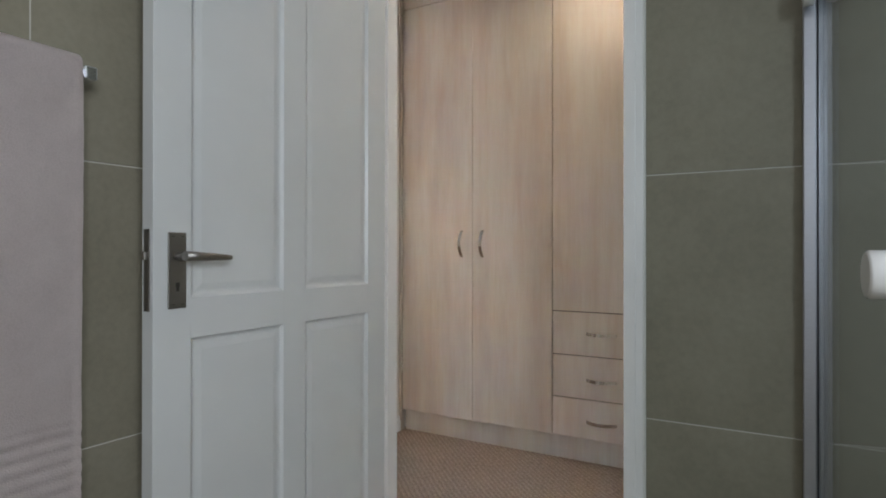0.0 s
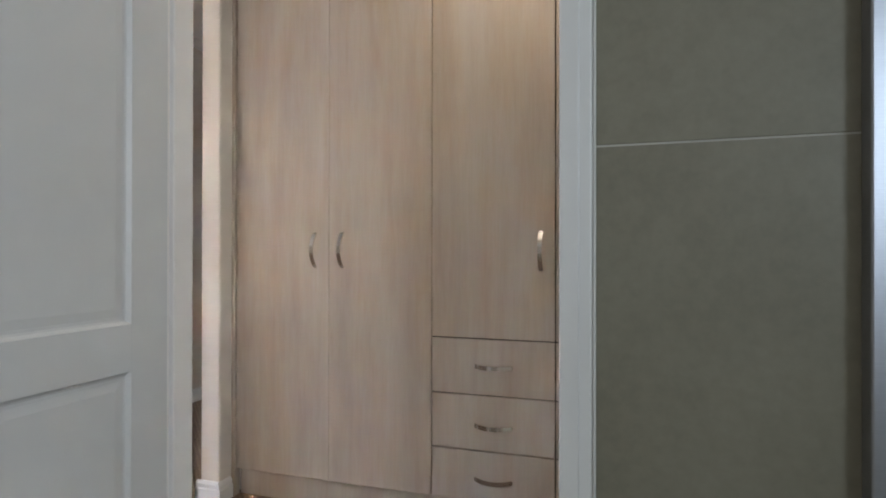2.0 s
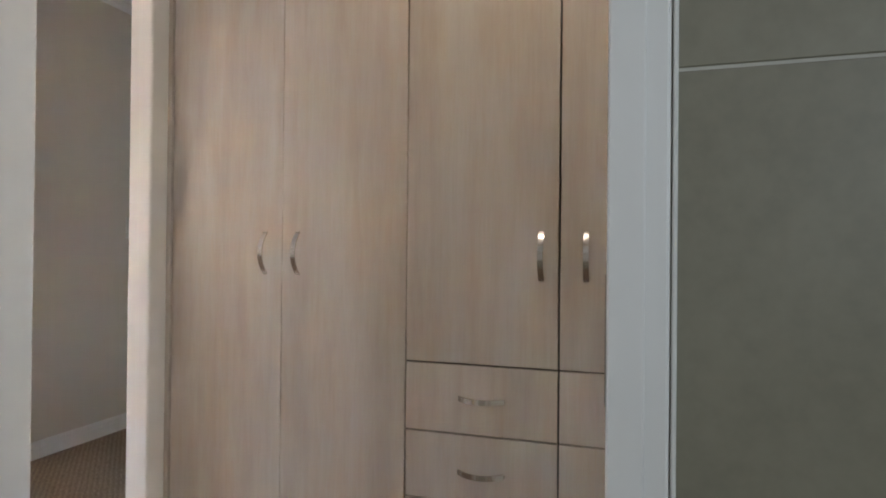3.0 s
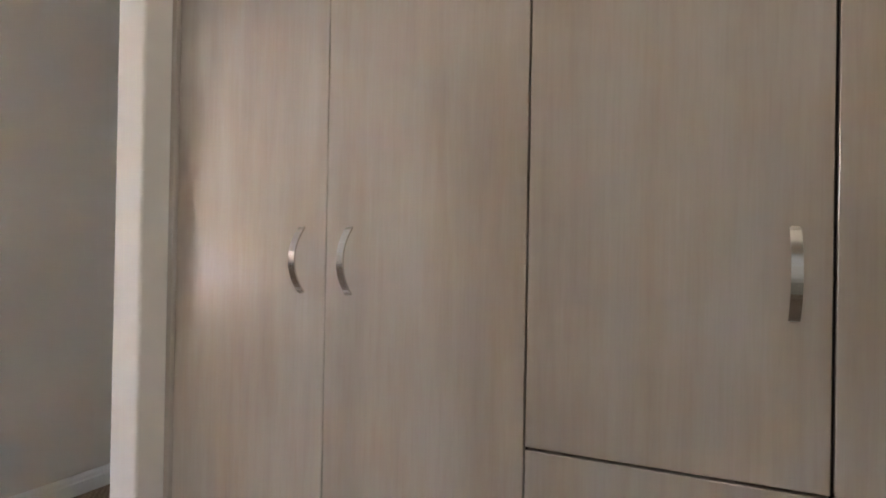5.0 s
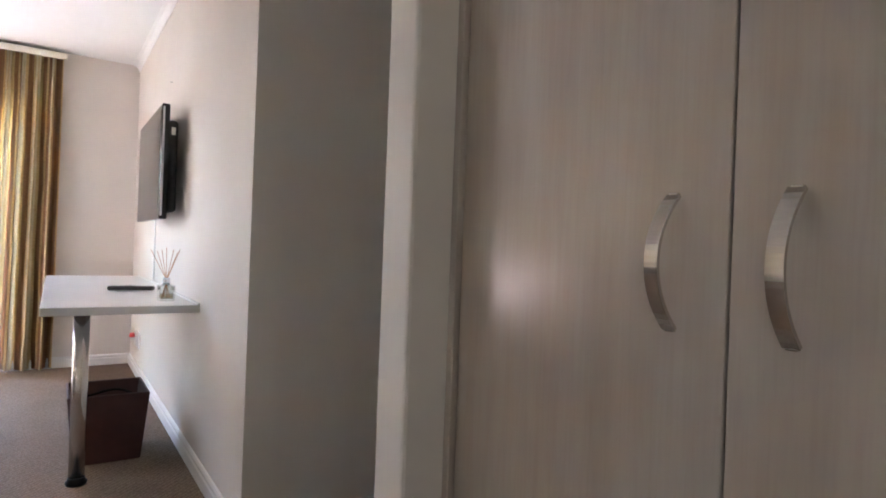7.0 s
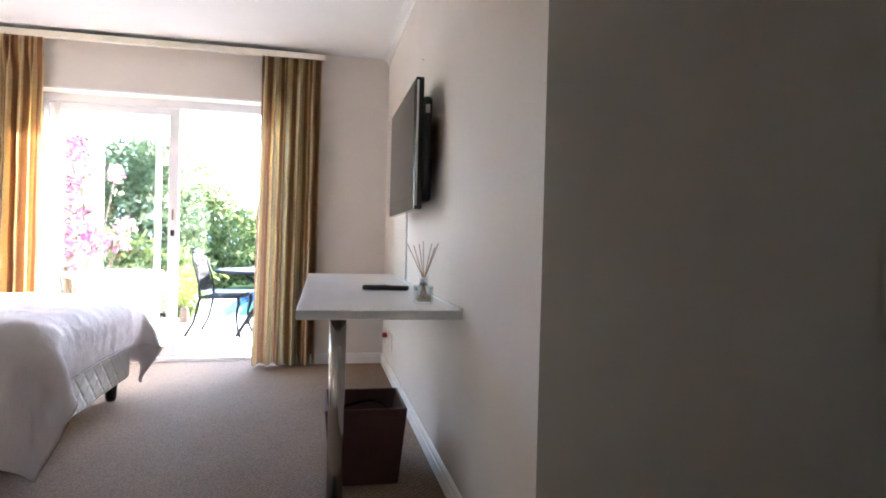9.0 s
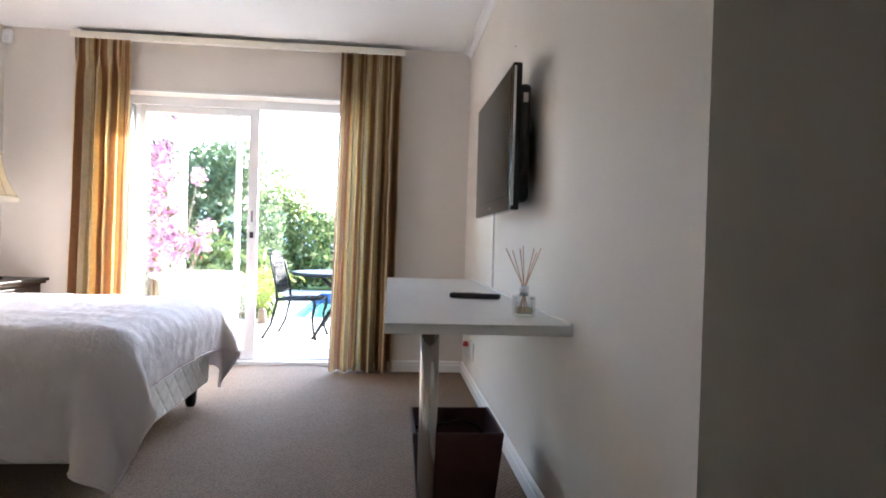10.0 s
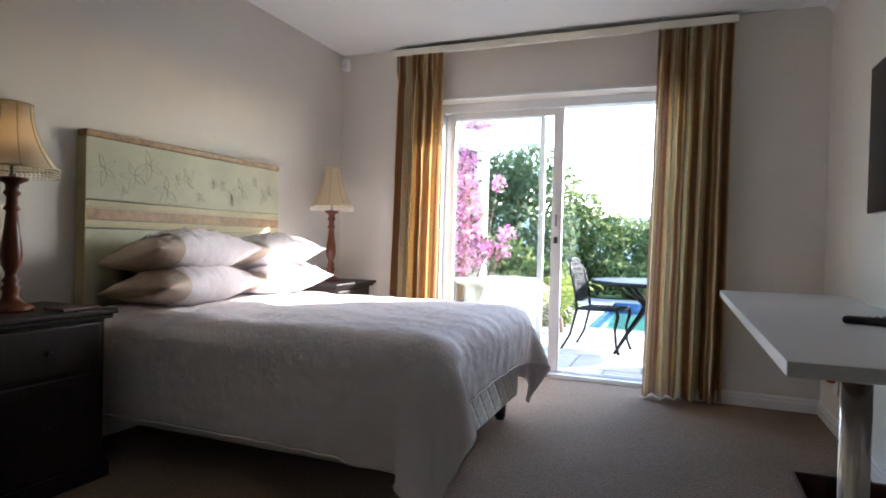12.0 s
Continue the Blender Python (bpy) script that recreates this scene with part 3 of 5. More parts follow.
def towel_mesh():
    bm = bmesh.new()
    path = []
    for k in range(200):
        path.append((-1.018, 0.34 + k * 1.06 / 199))
    for k in range(1, 12):
        a = math.pi * k / 12
        path.append((-1.053 + 0.035 * math.cos(a), 1.40 + 0.024 * math.sin(a)))
    for k in range(36):
        path.append((-1.085, 1.40 - k * 0.95 / 35))
    ys = [-0.16 + 0.593 * k / 26 for k in range(27)]
    grid = []
    for j, (x, z) in enumerate(path):
        row = []
        for y in ys:
            w = 0.006 * noise.noise(Vector((y * 5, z * 3, 1.7))) + 0.002 * noise.noise(Vector((y * 24, z * 24, 4)))
            rib = 0.005 * (abs(math.sin((z - 0.685) * math.pi / 0.027)) ** 0.6 - 1) if 0.47 < z < 0.685 and x > -1.05 else 0
            row.append(bm.verts.new((x + w + rib, y + 0.004 * noise.noise(Vector((z * 4, 9, 2))), z)))
        grid.append(row)
    for a, b in zip(grid, grid[1:]):
        for k in range(len(a) - 1):
            bm.faces.new((a[k], a[k + 1], b[k + 1], b[k])).smooth = True
    bmesh.ops.solidify(bm, geom=bm.faces[:], thickness=0.009)
    return bm


part("cloth", towel_mesh(), TOWEL, towel, smooth=True)

shower = thing("shower_screen", (0.25, 1.30, 0.0), "clear glass shower door in a brushed metal profile", "shower door")
SD = Vector((0.09, -0.995, 0)).normalized()
SN = Vector((-SD.y, SD.x, 0)) * -1
p0 = Vector((0.258, 1.335, 0))


def slab(a, b, t, z0, z1):
    """An upright plate from a to b in plan."""
    d = (b - a).normalized()
    n = Vector((-d.y, d.x, 0)) * t / 2
    bm = bmesh.new()
    q = [a + n, b + n, b - n, a - n]
    lo = [bm.verts.new((v.x, v.y, z0)) for v in q]
    hi = [bm.verts.new((v.x, v.y, z1)) for v in q]
    bm.faces.new(lo), bm.faces.new(hi)
    for k in range(4):
        bm.faces.new((lo[k], lo[(k + 1) % 4], hi[(k + 1) % 4], hi[k]))
    return bm


part("wall_profile", B((0.228, 0.2545, 1.322, 1.36, 0.06, 1.95), bevel=0.003), SATIN, shower)
part("edge_profile", B((0.258, 0.274, 1.318, 1.36, 0.06, 1.95), bevel=0.005), SATIN, shower, "satin edge strip")
part("seal", B((0.2546, 0.2578, 1.326, 1.36, 0.06, 1.95)), SEAL, shower, "grey rubber seal")
pane_ob = part("glass_pane", slab(p0 + SD * 0.03, p0 + SD * 0.83, 0.006, 0.07, 1.95), SHOWERGLASS, shower)
for z in (1.585, 0.30):
    for s in (-1, 1):
        c = p0 + SD * 0.045 + SN * 0.014 * s
        part("hinge_cap", T([(c.x, c.y, z), tuple((c + SN * 0.02 * s) + Vector((0, 0, z)))], 0.026, 18), PORCELAIN, shower, "white round hinge cap")
k0 = p0 + SD * 0.772
bm = bmesh.new()
for s in (-1, 1):
    add_tube(bm, [tuple(k0 + SN * s * 0.003 + Vector((0, 0, 0.999))), tuple(k0 + SN * s * 0.022 + Vector((0, 0, 0.999)))], [0.009, 0.010], 16)
    add_tube(bm, [tuple(k0 + SN * s * q + Vector((0, 0, 0.999))) for q in (0.016, 0.019, 0.052, 0.055)], [0.022, 0.0265, 0.0265, 0.0235], 32)
part("knob", bm, PORCELAIN, shower, "white round knob")
part("threshold", slab(p0, p0 + SD * 0.86, 0.03, 0.0, 0.07), ALU, shower)

# ---------------------------------------------------------------- corridor: wardrobe
def bow_handle(parent, c, vertical):
    """A flat bow handle, fixed at both ends to the face at WARD."""
    pts = []
    for k in range(25):
        u = -1 + k / 12
        out = 0.003 + 0.033 * (1 - abs(u) ** 2.1)
        q = 0.070 * u
        pts.append((c[0], WARD - out, c[1] + q) if vertical else (c[0] + q, WARD - out, c[1]))
    bm = T(pts, 0, flat=(0.0080, 0.0021, (1, 0, 0) if vertical else (0, 0, 1)))
    bmesh.ops.bevel(bm, geom=[e for e in bm.edges if len(e.link_faces) == 2 and e.calc_face_angle() > 1.0], offset=0.0007, segments=1, affect="EDGES")
    for s in (-1, 1):
        q = 0.069 * s
        if vertical:
            add_box(bm, c[0] - 0.0055, c[0] + 0.0055, WARD - 0.005, WARD + 0.001, c[1] + q - 0.004, c[1] + q + 0.004, bevel=0.001)
        else:
            add_box(bm, c[0] + q - 0.004, c[0] + q + 0.004, WARD - 0.005, WARD + 0.001, c[1] - 0.0055, c[1] + 0.0055, bevel=0.001)
    part("handle", bm, NICKEL, parent, "brushed nickel bow handle")


ZB, ZT = 0.118, 2.40
seams = (-1.709, -1.259, -0.813, -0.340, 0.135)


def wardrobe(x0, x1, label):
    ob = thing("wardrobe", ((x0 + x1) / 2, WARD + 0.3, 0), label, "wardrobe", "fitted wardrobe units")
    # body coloured near-black so the gaps between the fronts read as shaded
    part("body", B((x0, x1, WARD + 0.0205, 3.195, ZB - 0.003, CEILING - 0.004)), EDGE_DARK, ob, "cabinet body coloured dark as shade behind the doors")
    part("plinth", B((x0, x1, WARD + 0.034, WARD + 0.050, 0.0, ZB - 0.0035)), OAK, ob)
    part("filler", B((x0, x1, WARD + 0.004, WARD + 0.020, ZT + 0.004, CEILING - 0.004)), OAK, ob)
    return ob


def front(ob, name, x0, x1, z0, z1, g=0.0027):
    return part(name, B((x0 + g, x1 - g, WARD, WARD + 0.018, z0 + g, z1 - g), bevel=0.0012, seg=1), OAK, ob)


w1 = wardrobe(seams[0], seams[2], "light oak laminate wardrobe with two tall doors")
bow_handle(front(w1, "door", seams[0], seams[1], ZB, ZT, 0.0014), (-1.321, 1.062), True)
bow_handle(front(w1, "door", seams[1], seams[2], ZB, ZT, 0.0014), (-1.197, 1.062), True)
for x0, x1, hx in ((seams[2], seams[3], -0.392), (seams[3], seams[4], -0.264)):
    w = wardrobe(x0, x1, "light oak laminate wardrobe with door above three drawers")
    bow_handle(front(w, "door", x0, x1, 0.730, ZT), (hx, 1.060), True)
    for z0, z1, hz in ((0.518, 0.730, 0.627), (0.310, 0.518, 0.405), (ZB, 0.310, 0.205)):
        bow_handle(front(w, "drawer", x0, x1, z0, z1), ((x0 + x1) / 2 + 0.008, hz), False)
filler = thing("wardrobe_end_panel", (0.18, WARD, 0), "light oak laminate end filler beside the wardrobe", "panel")
part("panel", B((0.138, 0.218, WARD + 0.004, WARD + 0.02, 0, CEILING - 0.004)), OAK, filler)
structure("trim", B((-1.7275, -1.7105, WARD - 0.010, WARD + 0.03, 0, CEILING - 0.004), bevel=0.002), OAK, "narrow oak scribe strip between wall and wardrobe", "trim")
dl = thing("ceiling_downlight", (-0.5, 2.27, CEILING), "small round white recessed ceiling downlight", "downlight")
bm = bmesh.new()
add_tube(bm, [(-0.5 + 0.045 * math.cos(a * math.pi / 12), 2.27 + 0.045 * math.sin(a * math.pi / 12), CEILING - 0.004) for a in range(25)], 0.006, 8)
part("ring", bm, TRIM, dl)

# passage light switch
sw = thing("light_switch", (PASSX + 0.002, 3.695, 1.20), "white rocker light switch on the passage wall", "switch")
part("plate", B((PASSX, PASSX + 0.009, 3.655, 3.735, 1.137, 1.262), bevel=0.003), WHITEPLASTIC, sw)
part("rocker", B((PASSX + 0.008, PASSX + 0.013, 3.682, 3.708, 1.175, 1.225), bevel=0.002), WHITEPLASTIC, sw)

# ---------------------------------------------------------------- bedroom: sliding door, curtains
slide = thing("sliding_door", (-6.86, 0.83, 0.0), "white aluminium sliding glass door, one panel slid open", "sliding door")
OY0, OY1, OZ0, OZ1 = -0.10, 1.76, 0.03, 2.12
bm = bmesh.new()
for b in ((-6.92, -6.80, OY0, OY0 + 0.045, 0.0, OZ1), (-6.92, -6.80, OY1 - 0.045, OY1, 0.0, OZ1), (-6.92, -6.80, OY0 + 0.045, OY1 - 0.045, 2.055, OZ1)):
    add_box(bm, *b, bevel=0.003)
part("frame", bm, ALU, slide)
bm = bmesh.new()
add_box(bm, -6.93, -6.78, OY0, OY1, -0.02, 0.03, bevel=0.003)
for x in (-6.89, -6.845):
    add_box(bm, x - 0.004, x + 0.004, OY0 + 0.05, OY1 - 0.05, 0.03, 0.045)
part("sill_track", bm, ALU, slide)

part("head_bead", B((WX - 0.012, WX + 0.007, OY0, OY1, 2.108, 2.124), bevel=0.003), TRIM, slide, "thin white bead under the lintel")


def sash(name, x, y0, y1, w0, w1, label):
    bm = bmesh.new()
    for b in ((x - 0.018, x + 0.018, y0, y0 + w0, 0.046, 2.055), (x - 0.018, x + 0.018, y1 - w1, y1, 0.046, 2.055), (x - 0.017, x + 0.017, y0 + w0, y1 - w1, 2.0, 2.053), (x - 0.017, x + 0.017, y0 + w0, y1 - w1, 0.048, 0.12)):
        add_box(bm, *b, bevel=0.003)
    ob = part(name, bm, ALU, slide, label)
    g = part("pane", B((x - 0.003, x + 0.003, y0 + w0 - 0.004, y1 - w1 + 0.004, 0.115, 2.005)), PANE, ob)
    g.visible_shadow = False
    return ob


sash("fixed_panel", -6.89, OY0 + 0.046, 0.775, 0.04, 0.042, "fixed glazed panel")
leaf2 = sash("sliding_panel", -6.845, OY0 + 0.10, 0.925, 0.045, 0.078, "sliding glazed panel")
part("lock", B((-6.829, -6.820, 0.868, 0.898, 1.02, 1.07), bevel=0.004), BLACKMATT, leaf2, "black hook lock")
part("pull", B((-6.829, -6.824, 0.874, 0.890, 1.15, 1.24), bevel=0.003), PEWTER, leaf2, "slim finger pull")

rod = thing("curtain_rail", (-6.55, 0.85, 2.47), "cream painted curtain rail board below the ceiling", "curtain rail")
bm = bmesh.new()
add_box(bm, WX, -6.49, -0.37, 2.075, 2.478, 2.500, bevel=0.004)
add_box(bm, -6.502, -6.486, -0.37, 2.075, 2.452, 2.502, bevel=0.005)
part("board", bm, CREAM, rod)
part("track", B((-6.545, -6.525, -0.35, 2.05, 2.462, 2.477)), WHITEPLASTIC, rod)


def curtain(y0, y1, y0b, y1b, seed, label):
    """A pleated curtain with its own folds; u runs along the cloth."""
    ob = thing("curtain", (-6.52, (y0 + y1) / 2, 0.0), label, "curtain", "curtains at the sliding door")
    rnd = random.Random(seed)
    n, rows = 260, 56
    folds = 5
    ph = [rnd.uniform(-0.5, 0.5) for _ in range(4)]
    amp = [rnd.uniform(0.55, 1.2) for _ in range(folds + 2)]
    bm = bmesh.new()
    uv = bm.loops.layers.uv.new("UVMap")
    grid = []
    for j in range(rows + 1):
        v = j / rows
        z = 0.012 + 2.452 * v
        row = []
        for i in range(n + 1):
            u = i / n
            a = amp[int(u * folds)] * (1 - u * folds % 1) + amp[int(u * folds) + 1] * (u * folds % 1)
            warp = u + 0.022 * math.sin(u * 9 + ph[0] * 6 + v * 0.8) + 0.008 * math.sin(u * 21 + ph[2] * 6)
            s = math.sin(2 * math.pi * folds * warp)
            prof = math.copysign(abs(s) ** 0.75, s)
            prof += 0.30 * math.sin(4 * math.pi * folds * warp + ph[1] * 6 + 1.2 * v) + 0.14 * math.sin(6 * math.pi * folds * warp + ph[3] * 6)
            depth = (0.056 - 0.014 * v) * a
            if v > 0.90:
                k = min((v - 0.90) / 0.055, 1)
                pinch = math.cos(2 * math.pi * folds * 2 * warp)
                tuft = max(pinch, 0) ** 3 * (0.55 + 0.45 * math.sin(2 * math.pi * folds * 12 * warp))
                prof = prof * (1 - 0.9 * k) + 1.5 * k * tuft
                depth *= 1 - 0.25 * k
            x = -6.525 + depth * prof + 0.006 * noise.noise(Vector((u * 12, v * 5, seed)))
            yy0, yy1 = y0b + (y0 - y0b) * v, y1b + (y1 - y1b) * v
            y = yy0 + (yy1 - yy0) * u + 0.012 * math.cos(2 * math.pi * folds * warp) * (1 - 0.4 * v) + 0.004 * noise.noise(Vector((u * 6, v * 9, seed + 3)))
            row.append(bm.verts.new((x, y, z)))
        grid.append(row)
    for j in range(rows):
        for i in range(n):
            f = bm.faces.new((grid[j][i], grid[j][i + 1], grid[j + 1][i + 1], grid[j + 1][i]))
            f.smooth = True
            for lp, (a, b) in zip(f.loops, ((i, j), (i + 1, j), (i + 1, j + 1), (i, j + 1))):
                lp[uv].uv = (a / n * folds / 2 + seed % 2 * 0.05, b / rows)
    bmesh.ops.solidify(bm, geom=bm.faces[:], thickness=0.003)
    part("cloth", bm, CURTAIN, ob)
    for k in range(10):
        y = y0 + (y1 - y0) * (k + 0.5) / 10
        part("hook", T([(-6.535, y, 2.44), (-6.535, y, 2.468)], 0.003, 6), WHITEPLASTIC, ob)
    return ob


curtain(-0.345, 0.045, -0.39, 0.02, 1, "gold, rust and cream striped curtain with pinch pleats")
curtain(1.585, 2.045, 1.54, 2.03, 2, "gold, rust and cream striped curtain drawn aside")

pir = thing("motion_sensor", (WX + 0.03, HEADY + 0.03, 2.44), "small white alarm motion sensor in the corner", "sensor")
bm = bmesh.new()
add_box(bm, WX + 0.004, WX + 0.05, HEADY + 0.006, HEADY + 0.066, 2.40, 2.50, bevel=0.012, seg=3)
part("housing", bm, WHITEPLASTIC, pir)
part("lens", B((WX + 0.045, WX + 0.054, HEADY + 0.018, HEADY + 0.056, 2.415, 2.455), bevel=0.004), PORCELAIN, pir)

# ---------------------------------------------------------------- bedroom: bed
BX0, BX1, BY0, BY1 = -5.67, -4.30, -0.82, 0.95
bed = thing("bed_base", ((BX0 + BX1) / 2, 0.0, 0.0), "white quilted divan bed base on dark block feet", "bed")
part("divan", B((BX0 + 0.01, BX1 - 0.01, BY0, BY1 - 0.03, 0.13, 0.40), bevel=0.025, seg=3), QUILT, bed, smooth=True)
for x in (BX0 + 0.07, BX1 - 0.28):
    for y in (BY0 + 0.08, BY1 - 0.12):
        part("foot", L([(0.024, 0), (0.032, 0.02), (0.036, 0.13)], (x, y, 0.0), 16), DARKWOOD, bed, "dark wooden foot")
mattress = thing("mattress", ((BX0 + BX1) / 2, 0.0, 0.40), "thick white mattress on the divan base", "mattress")
part("core", B((BX0 + 0.01, BX1 - 0.01, BY0, BY1 - 0.03, 0.401, 0.60), bevel=0.05, seg=4), LINEN, mattress, smooth=True)

duvet = thing("duvet", ((BX0 + BX1) / 2, 0.1, 0.6), "white cotton duvet hanging over the bed sides", "duvet")


def drape_cover():
    """A cotton cover laid over the mattress and let fall: a sheet of springs that settles on the rounded bed."""
    near, far, foot, step = 0.405, 0.36, 0.225, 0.028
    x0, x1, y0, y1 = BX0 - far, BX1 + near, BY0 + 0.03, BY1 + foot
    nx, ny = int((x1 - x0) / step) + 1, int((y1 - y0) / step) + 1
    gx, gy = np.meshgrid(np.linspace(x0, x1, nx), np.linspace(y0, y1, ny), indexing="ij")
    rs = np.random.RandomState(5)
    p = np.stack([gx, gy, 0.668 + 0.004 * np.sin(gx * 7 + gy * 4) + 0.004 * np.sin(gy * 11 - gx * 3)], -1)
    p += rs.normal(0, 0.0008, p.shape)
    mid = np.array([(BX0 + BX1) / 2, (BY1 - 2.0) / 2, 0.30])
    half = np.array([(BX1 - BX0) / 2, (BY1 + 2.0) / 2, 0.30])
    rad, skin = 0.055, 0.040
    links = []
    for di, dj, w in ((1, 0, 1.0), (0, 1, 1.0), (1, 1, 0.35), (1, -1, 0.35), (4, 0, 0.012), (0, 4, 0.012)):
        rest = math.hypot(di * (x1 - x0) / (nx - 1), dj * (y1 - y0) / (ny - 1))
        k = di or dj
        for side in (0, 1):
            i, j = np.divmod(np.arange(nx * ny), ny)
            ok = ((i if di else j) // k % 2 == side) & (i + di < nx) & (j + dj < ny) & (j + dj >= 0)
            i, j = i[ok], j[ok]
            links.append((i * ny + j, (i + di) * ny + j + dj, rest, w))
    flat = p.reshape(-1, 3)
    v = np.zeros_like(flat)
    corner = (flat[:, 0] > BX1) & (flat[:, 1] > BY1 - 0.05)
    dt = 0.013
    for it in range(300):
        old = flat.copy()
        v[:, 2] -= 4.5 * dt
        v *= 0.985
        if it < 150:
            v[corner] += np.array((-0.3, -2.0, 0.0)) * dt
        flat += v * dt
        for sweep in range(8):
            for a, b, rest, w in links:
                d = flat[b] - flat[a]
                ln = np.sqrt((d * d).sum(1)) + 1e-9
                k = 0.5 * w * (ln - rest) / ln
                if w < 0.1:
                    k = np.minimum(k, 0)
                d *= k[:, None]
                flat[a] += d
                flat[b] -= d
        q = np.abs(flat - mid) - (half - rad)
        out = np.maximum(q, 0)
        ln = np.sqrt((out * out).sum(1))
        inner = q.max(1)
        dist = np.where(ln > 0, ln, inner) - rad
        hit = dist < skin
        n = np.where(ln[:, None] > 0, out / (ln[:, None] + 1e-9), (q == inner[:, None]).astype(float)) * np.sign(flat - mid)
        push = np.where(hit, skin - dist, 0)
        flat += n * push[:, None]
        slide = flat - old
        slide -= n * (slide * n).sum(1)[:, None]
        flat[hit] -= 0.55 * slide[hit]
        flat[:, 2] = np.maximum(flat[:, 2], 0.03)
        v = (flat - old) / dt
        v *= np.minimum(1, 2.5 / (np.sqrt((v * v).sum(1)) + 1e-9))[:, None]
    p = flat.reshape(nx, ny, 3)
    for _ in range(2):
        c = p.copy()
        c[1:-1, 1:-1] = 0.5 * p[1:-1, 1:-1] + 0.125 * (p[2:, 1:-1] + p[:-2, 1:-1] + p[1:-1, 2:] + p[1:-1, :-2])
        p = c
    return p


def finer(p):
    """The sheet with twice the points, rounded between them."""
    for _ in range(2):
        q = np.repeat(p, 2, 0)[:-1]
        q[1:-1:2] = (p[1:] + p[:-1]) / 2
        q[2:-1:2] = 0.75 * q[2:-1:2] + 0.125 * (q[1:-2:2] + q[3::2])
        p = q.transpose(1, 0, 2)
    return p


def duvet_mesh():
    """The draped sheet, filled: plump on top, with fine creases, and a rounded hem."""
    p = finer(drape_cover())
    nx, ny = p.shape[:2]
    n = np.cross(np.gradient(p, axis=0), np.gradient(p, axis=1))
    n /= np.linalg.norm(n, axis=2)[:, :, None] + 1e-9
    bm = bmesh.new()
    grid = []
    for i in range(nx):
        row = []
        for j in range(ny):
            c = Vector(p[i, j])
            rim_gap = min(i, nx - 1 - i, ny - 1 - j) * 0.0135
            fill = 0.030 * (1 - math.exp(-rim_gap / 0.12)) * (0.75 + 0.6 * noise.noise(c * 3.0))
            crease = 0.008 * noise.noise(Vector((c.x * 9 + c.y * 4, c.y * 7 - c.x * 3, c.z * 6))) + 0.003 * noise.noise(Vector((c.x * 17 - c.y * 9, c.y * 20, c.z * 15)))
            row.append(bm.verts.new(c + Vector(n[i, j]) * (fill + crease)))
        grid.append(row)
    for r0, r1 in zip(grid, grid[1:]):
        for k in range(ny - 1):
            bm.faces.new((r0[k], r0[k + 1], r1[k + 1], r1[k])).smooth = True
    rim = [q.co.copy() for q in grid[0][::2]] + [g[-1].co.copy() for g in grid[::2]] + [q.co.copy() for q in grid[-1][::-2]]
    bmesh.ops.recalc_face_normals(bm, faces=bm.faces[:])
    bmesh.ops.solidify(bm, geom=bm.faces[:], thickness=0.016)
    return bm, rim


cover_bm, rim = duvet_mesh()
part("cover", cover_bm, LINEN, duvet, smooth=True)
part("hem", T([tuple(q) for q in rim], 0.0045, 8), LINEN, duvet, "rounded stitched hem", smooth=True)



def pillow(cx, cy, cz, tilt, turn, seed, label, reach=0.54):
    """A filled pillow with pinched corners and creases; the tan inner shows at one end."""
    ob = thing("pillow", (cx, cy, cz), label, "pillow", "stacked pillows")
    w, d, h = 0.70, 0.46, 0.21
    for name, mat, u0, u1, grow in (("case", LINEN, -1.0, reach, 1.06), ("inner_end", TAN, reach - 0.12, 1.0, 0.93)):
        bm = bmesh.new()
        nu, nv = 44, 30
        top, bot = [], []
        for i in range(nu + 1):
            u = u0 + (u1 - u0) * i / nu
            rt, rb = [], []
            for j in range(nv + 1):
                v = -1 + 2 * j / nv
                fall = max(1 - abs(u) ** 2.2, 0) ** 0.6 * max(1 - abs(v) ** 2.2, 0) ** 0.6
                pinch = 1 - 0.10 * (1 - abs(v) ** 2) * abs(u) ** 4
                pinchv = 1 - 0.09 * (1 - abs(u) ** 2) * abs(v) ** 4
                e = Vector((u * 3.1 + seed, v * 3.1, seed * 2.0))
                cr = 0.010 * noise.noise(Vector((u * 14 + v * 5 + seed, v * 9 - u * 6, seed))) * (1.4 if name == "case" else 0.5) + 0.013 * noise.noise(e * 2.2) + 0.017 * noise.noise(Vector((u * 9 + seed, v * 3.5, 1))) + 0.006 * noise.noise(e * 6)
                x, y = u * w / 2 * pinch, v * d / 2 * pinchv
                rt.append((x, y, (h * 0.55 * fall + cr * fall) * grow))
                rb.append((x, y, (-h * 0.45 * fall + 0.4 * cr * fall) * grow))
            top.append([bm.verts.new(q) for q in rt])
            bot.append([bm.verts.new(q) for q in rb])
        for g, flip in ((top, 0), (bot, 1)):
            for i in range(nu):
                for j in range(nv):
                    q = (g[i][j], g[i + 1][j], g[i + 1][j + 1], g[i][j + 1])
                    bm.faces.new(q if not flip else tuple(reversed(q))).smooth = True
        bmesh.ops.remove_doubles(bm, verts=bm.verts, dist=0.0004)
        m = pose(cx, cy, cz, tilt, 0, turn)
        bmesh.ops.transform(bm, matrix=m, verts=bm.verts)
        part(name, bm, mat, ob, "" if name == "case" else "tan pillow end beyond the open case", smooth=True)
    return ob


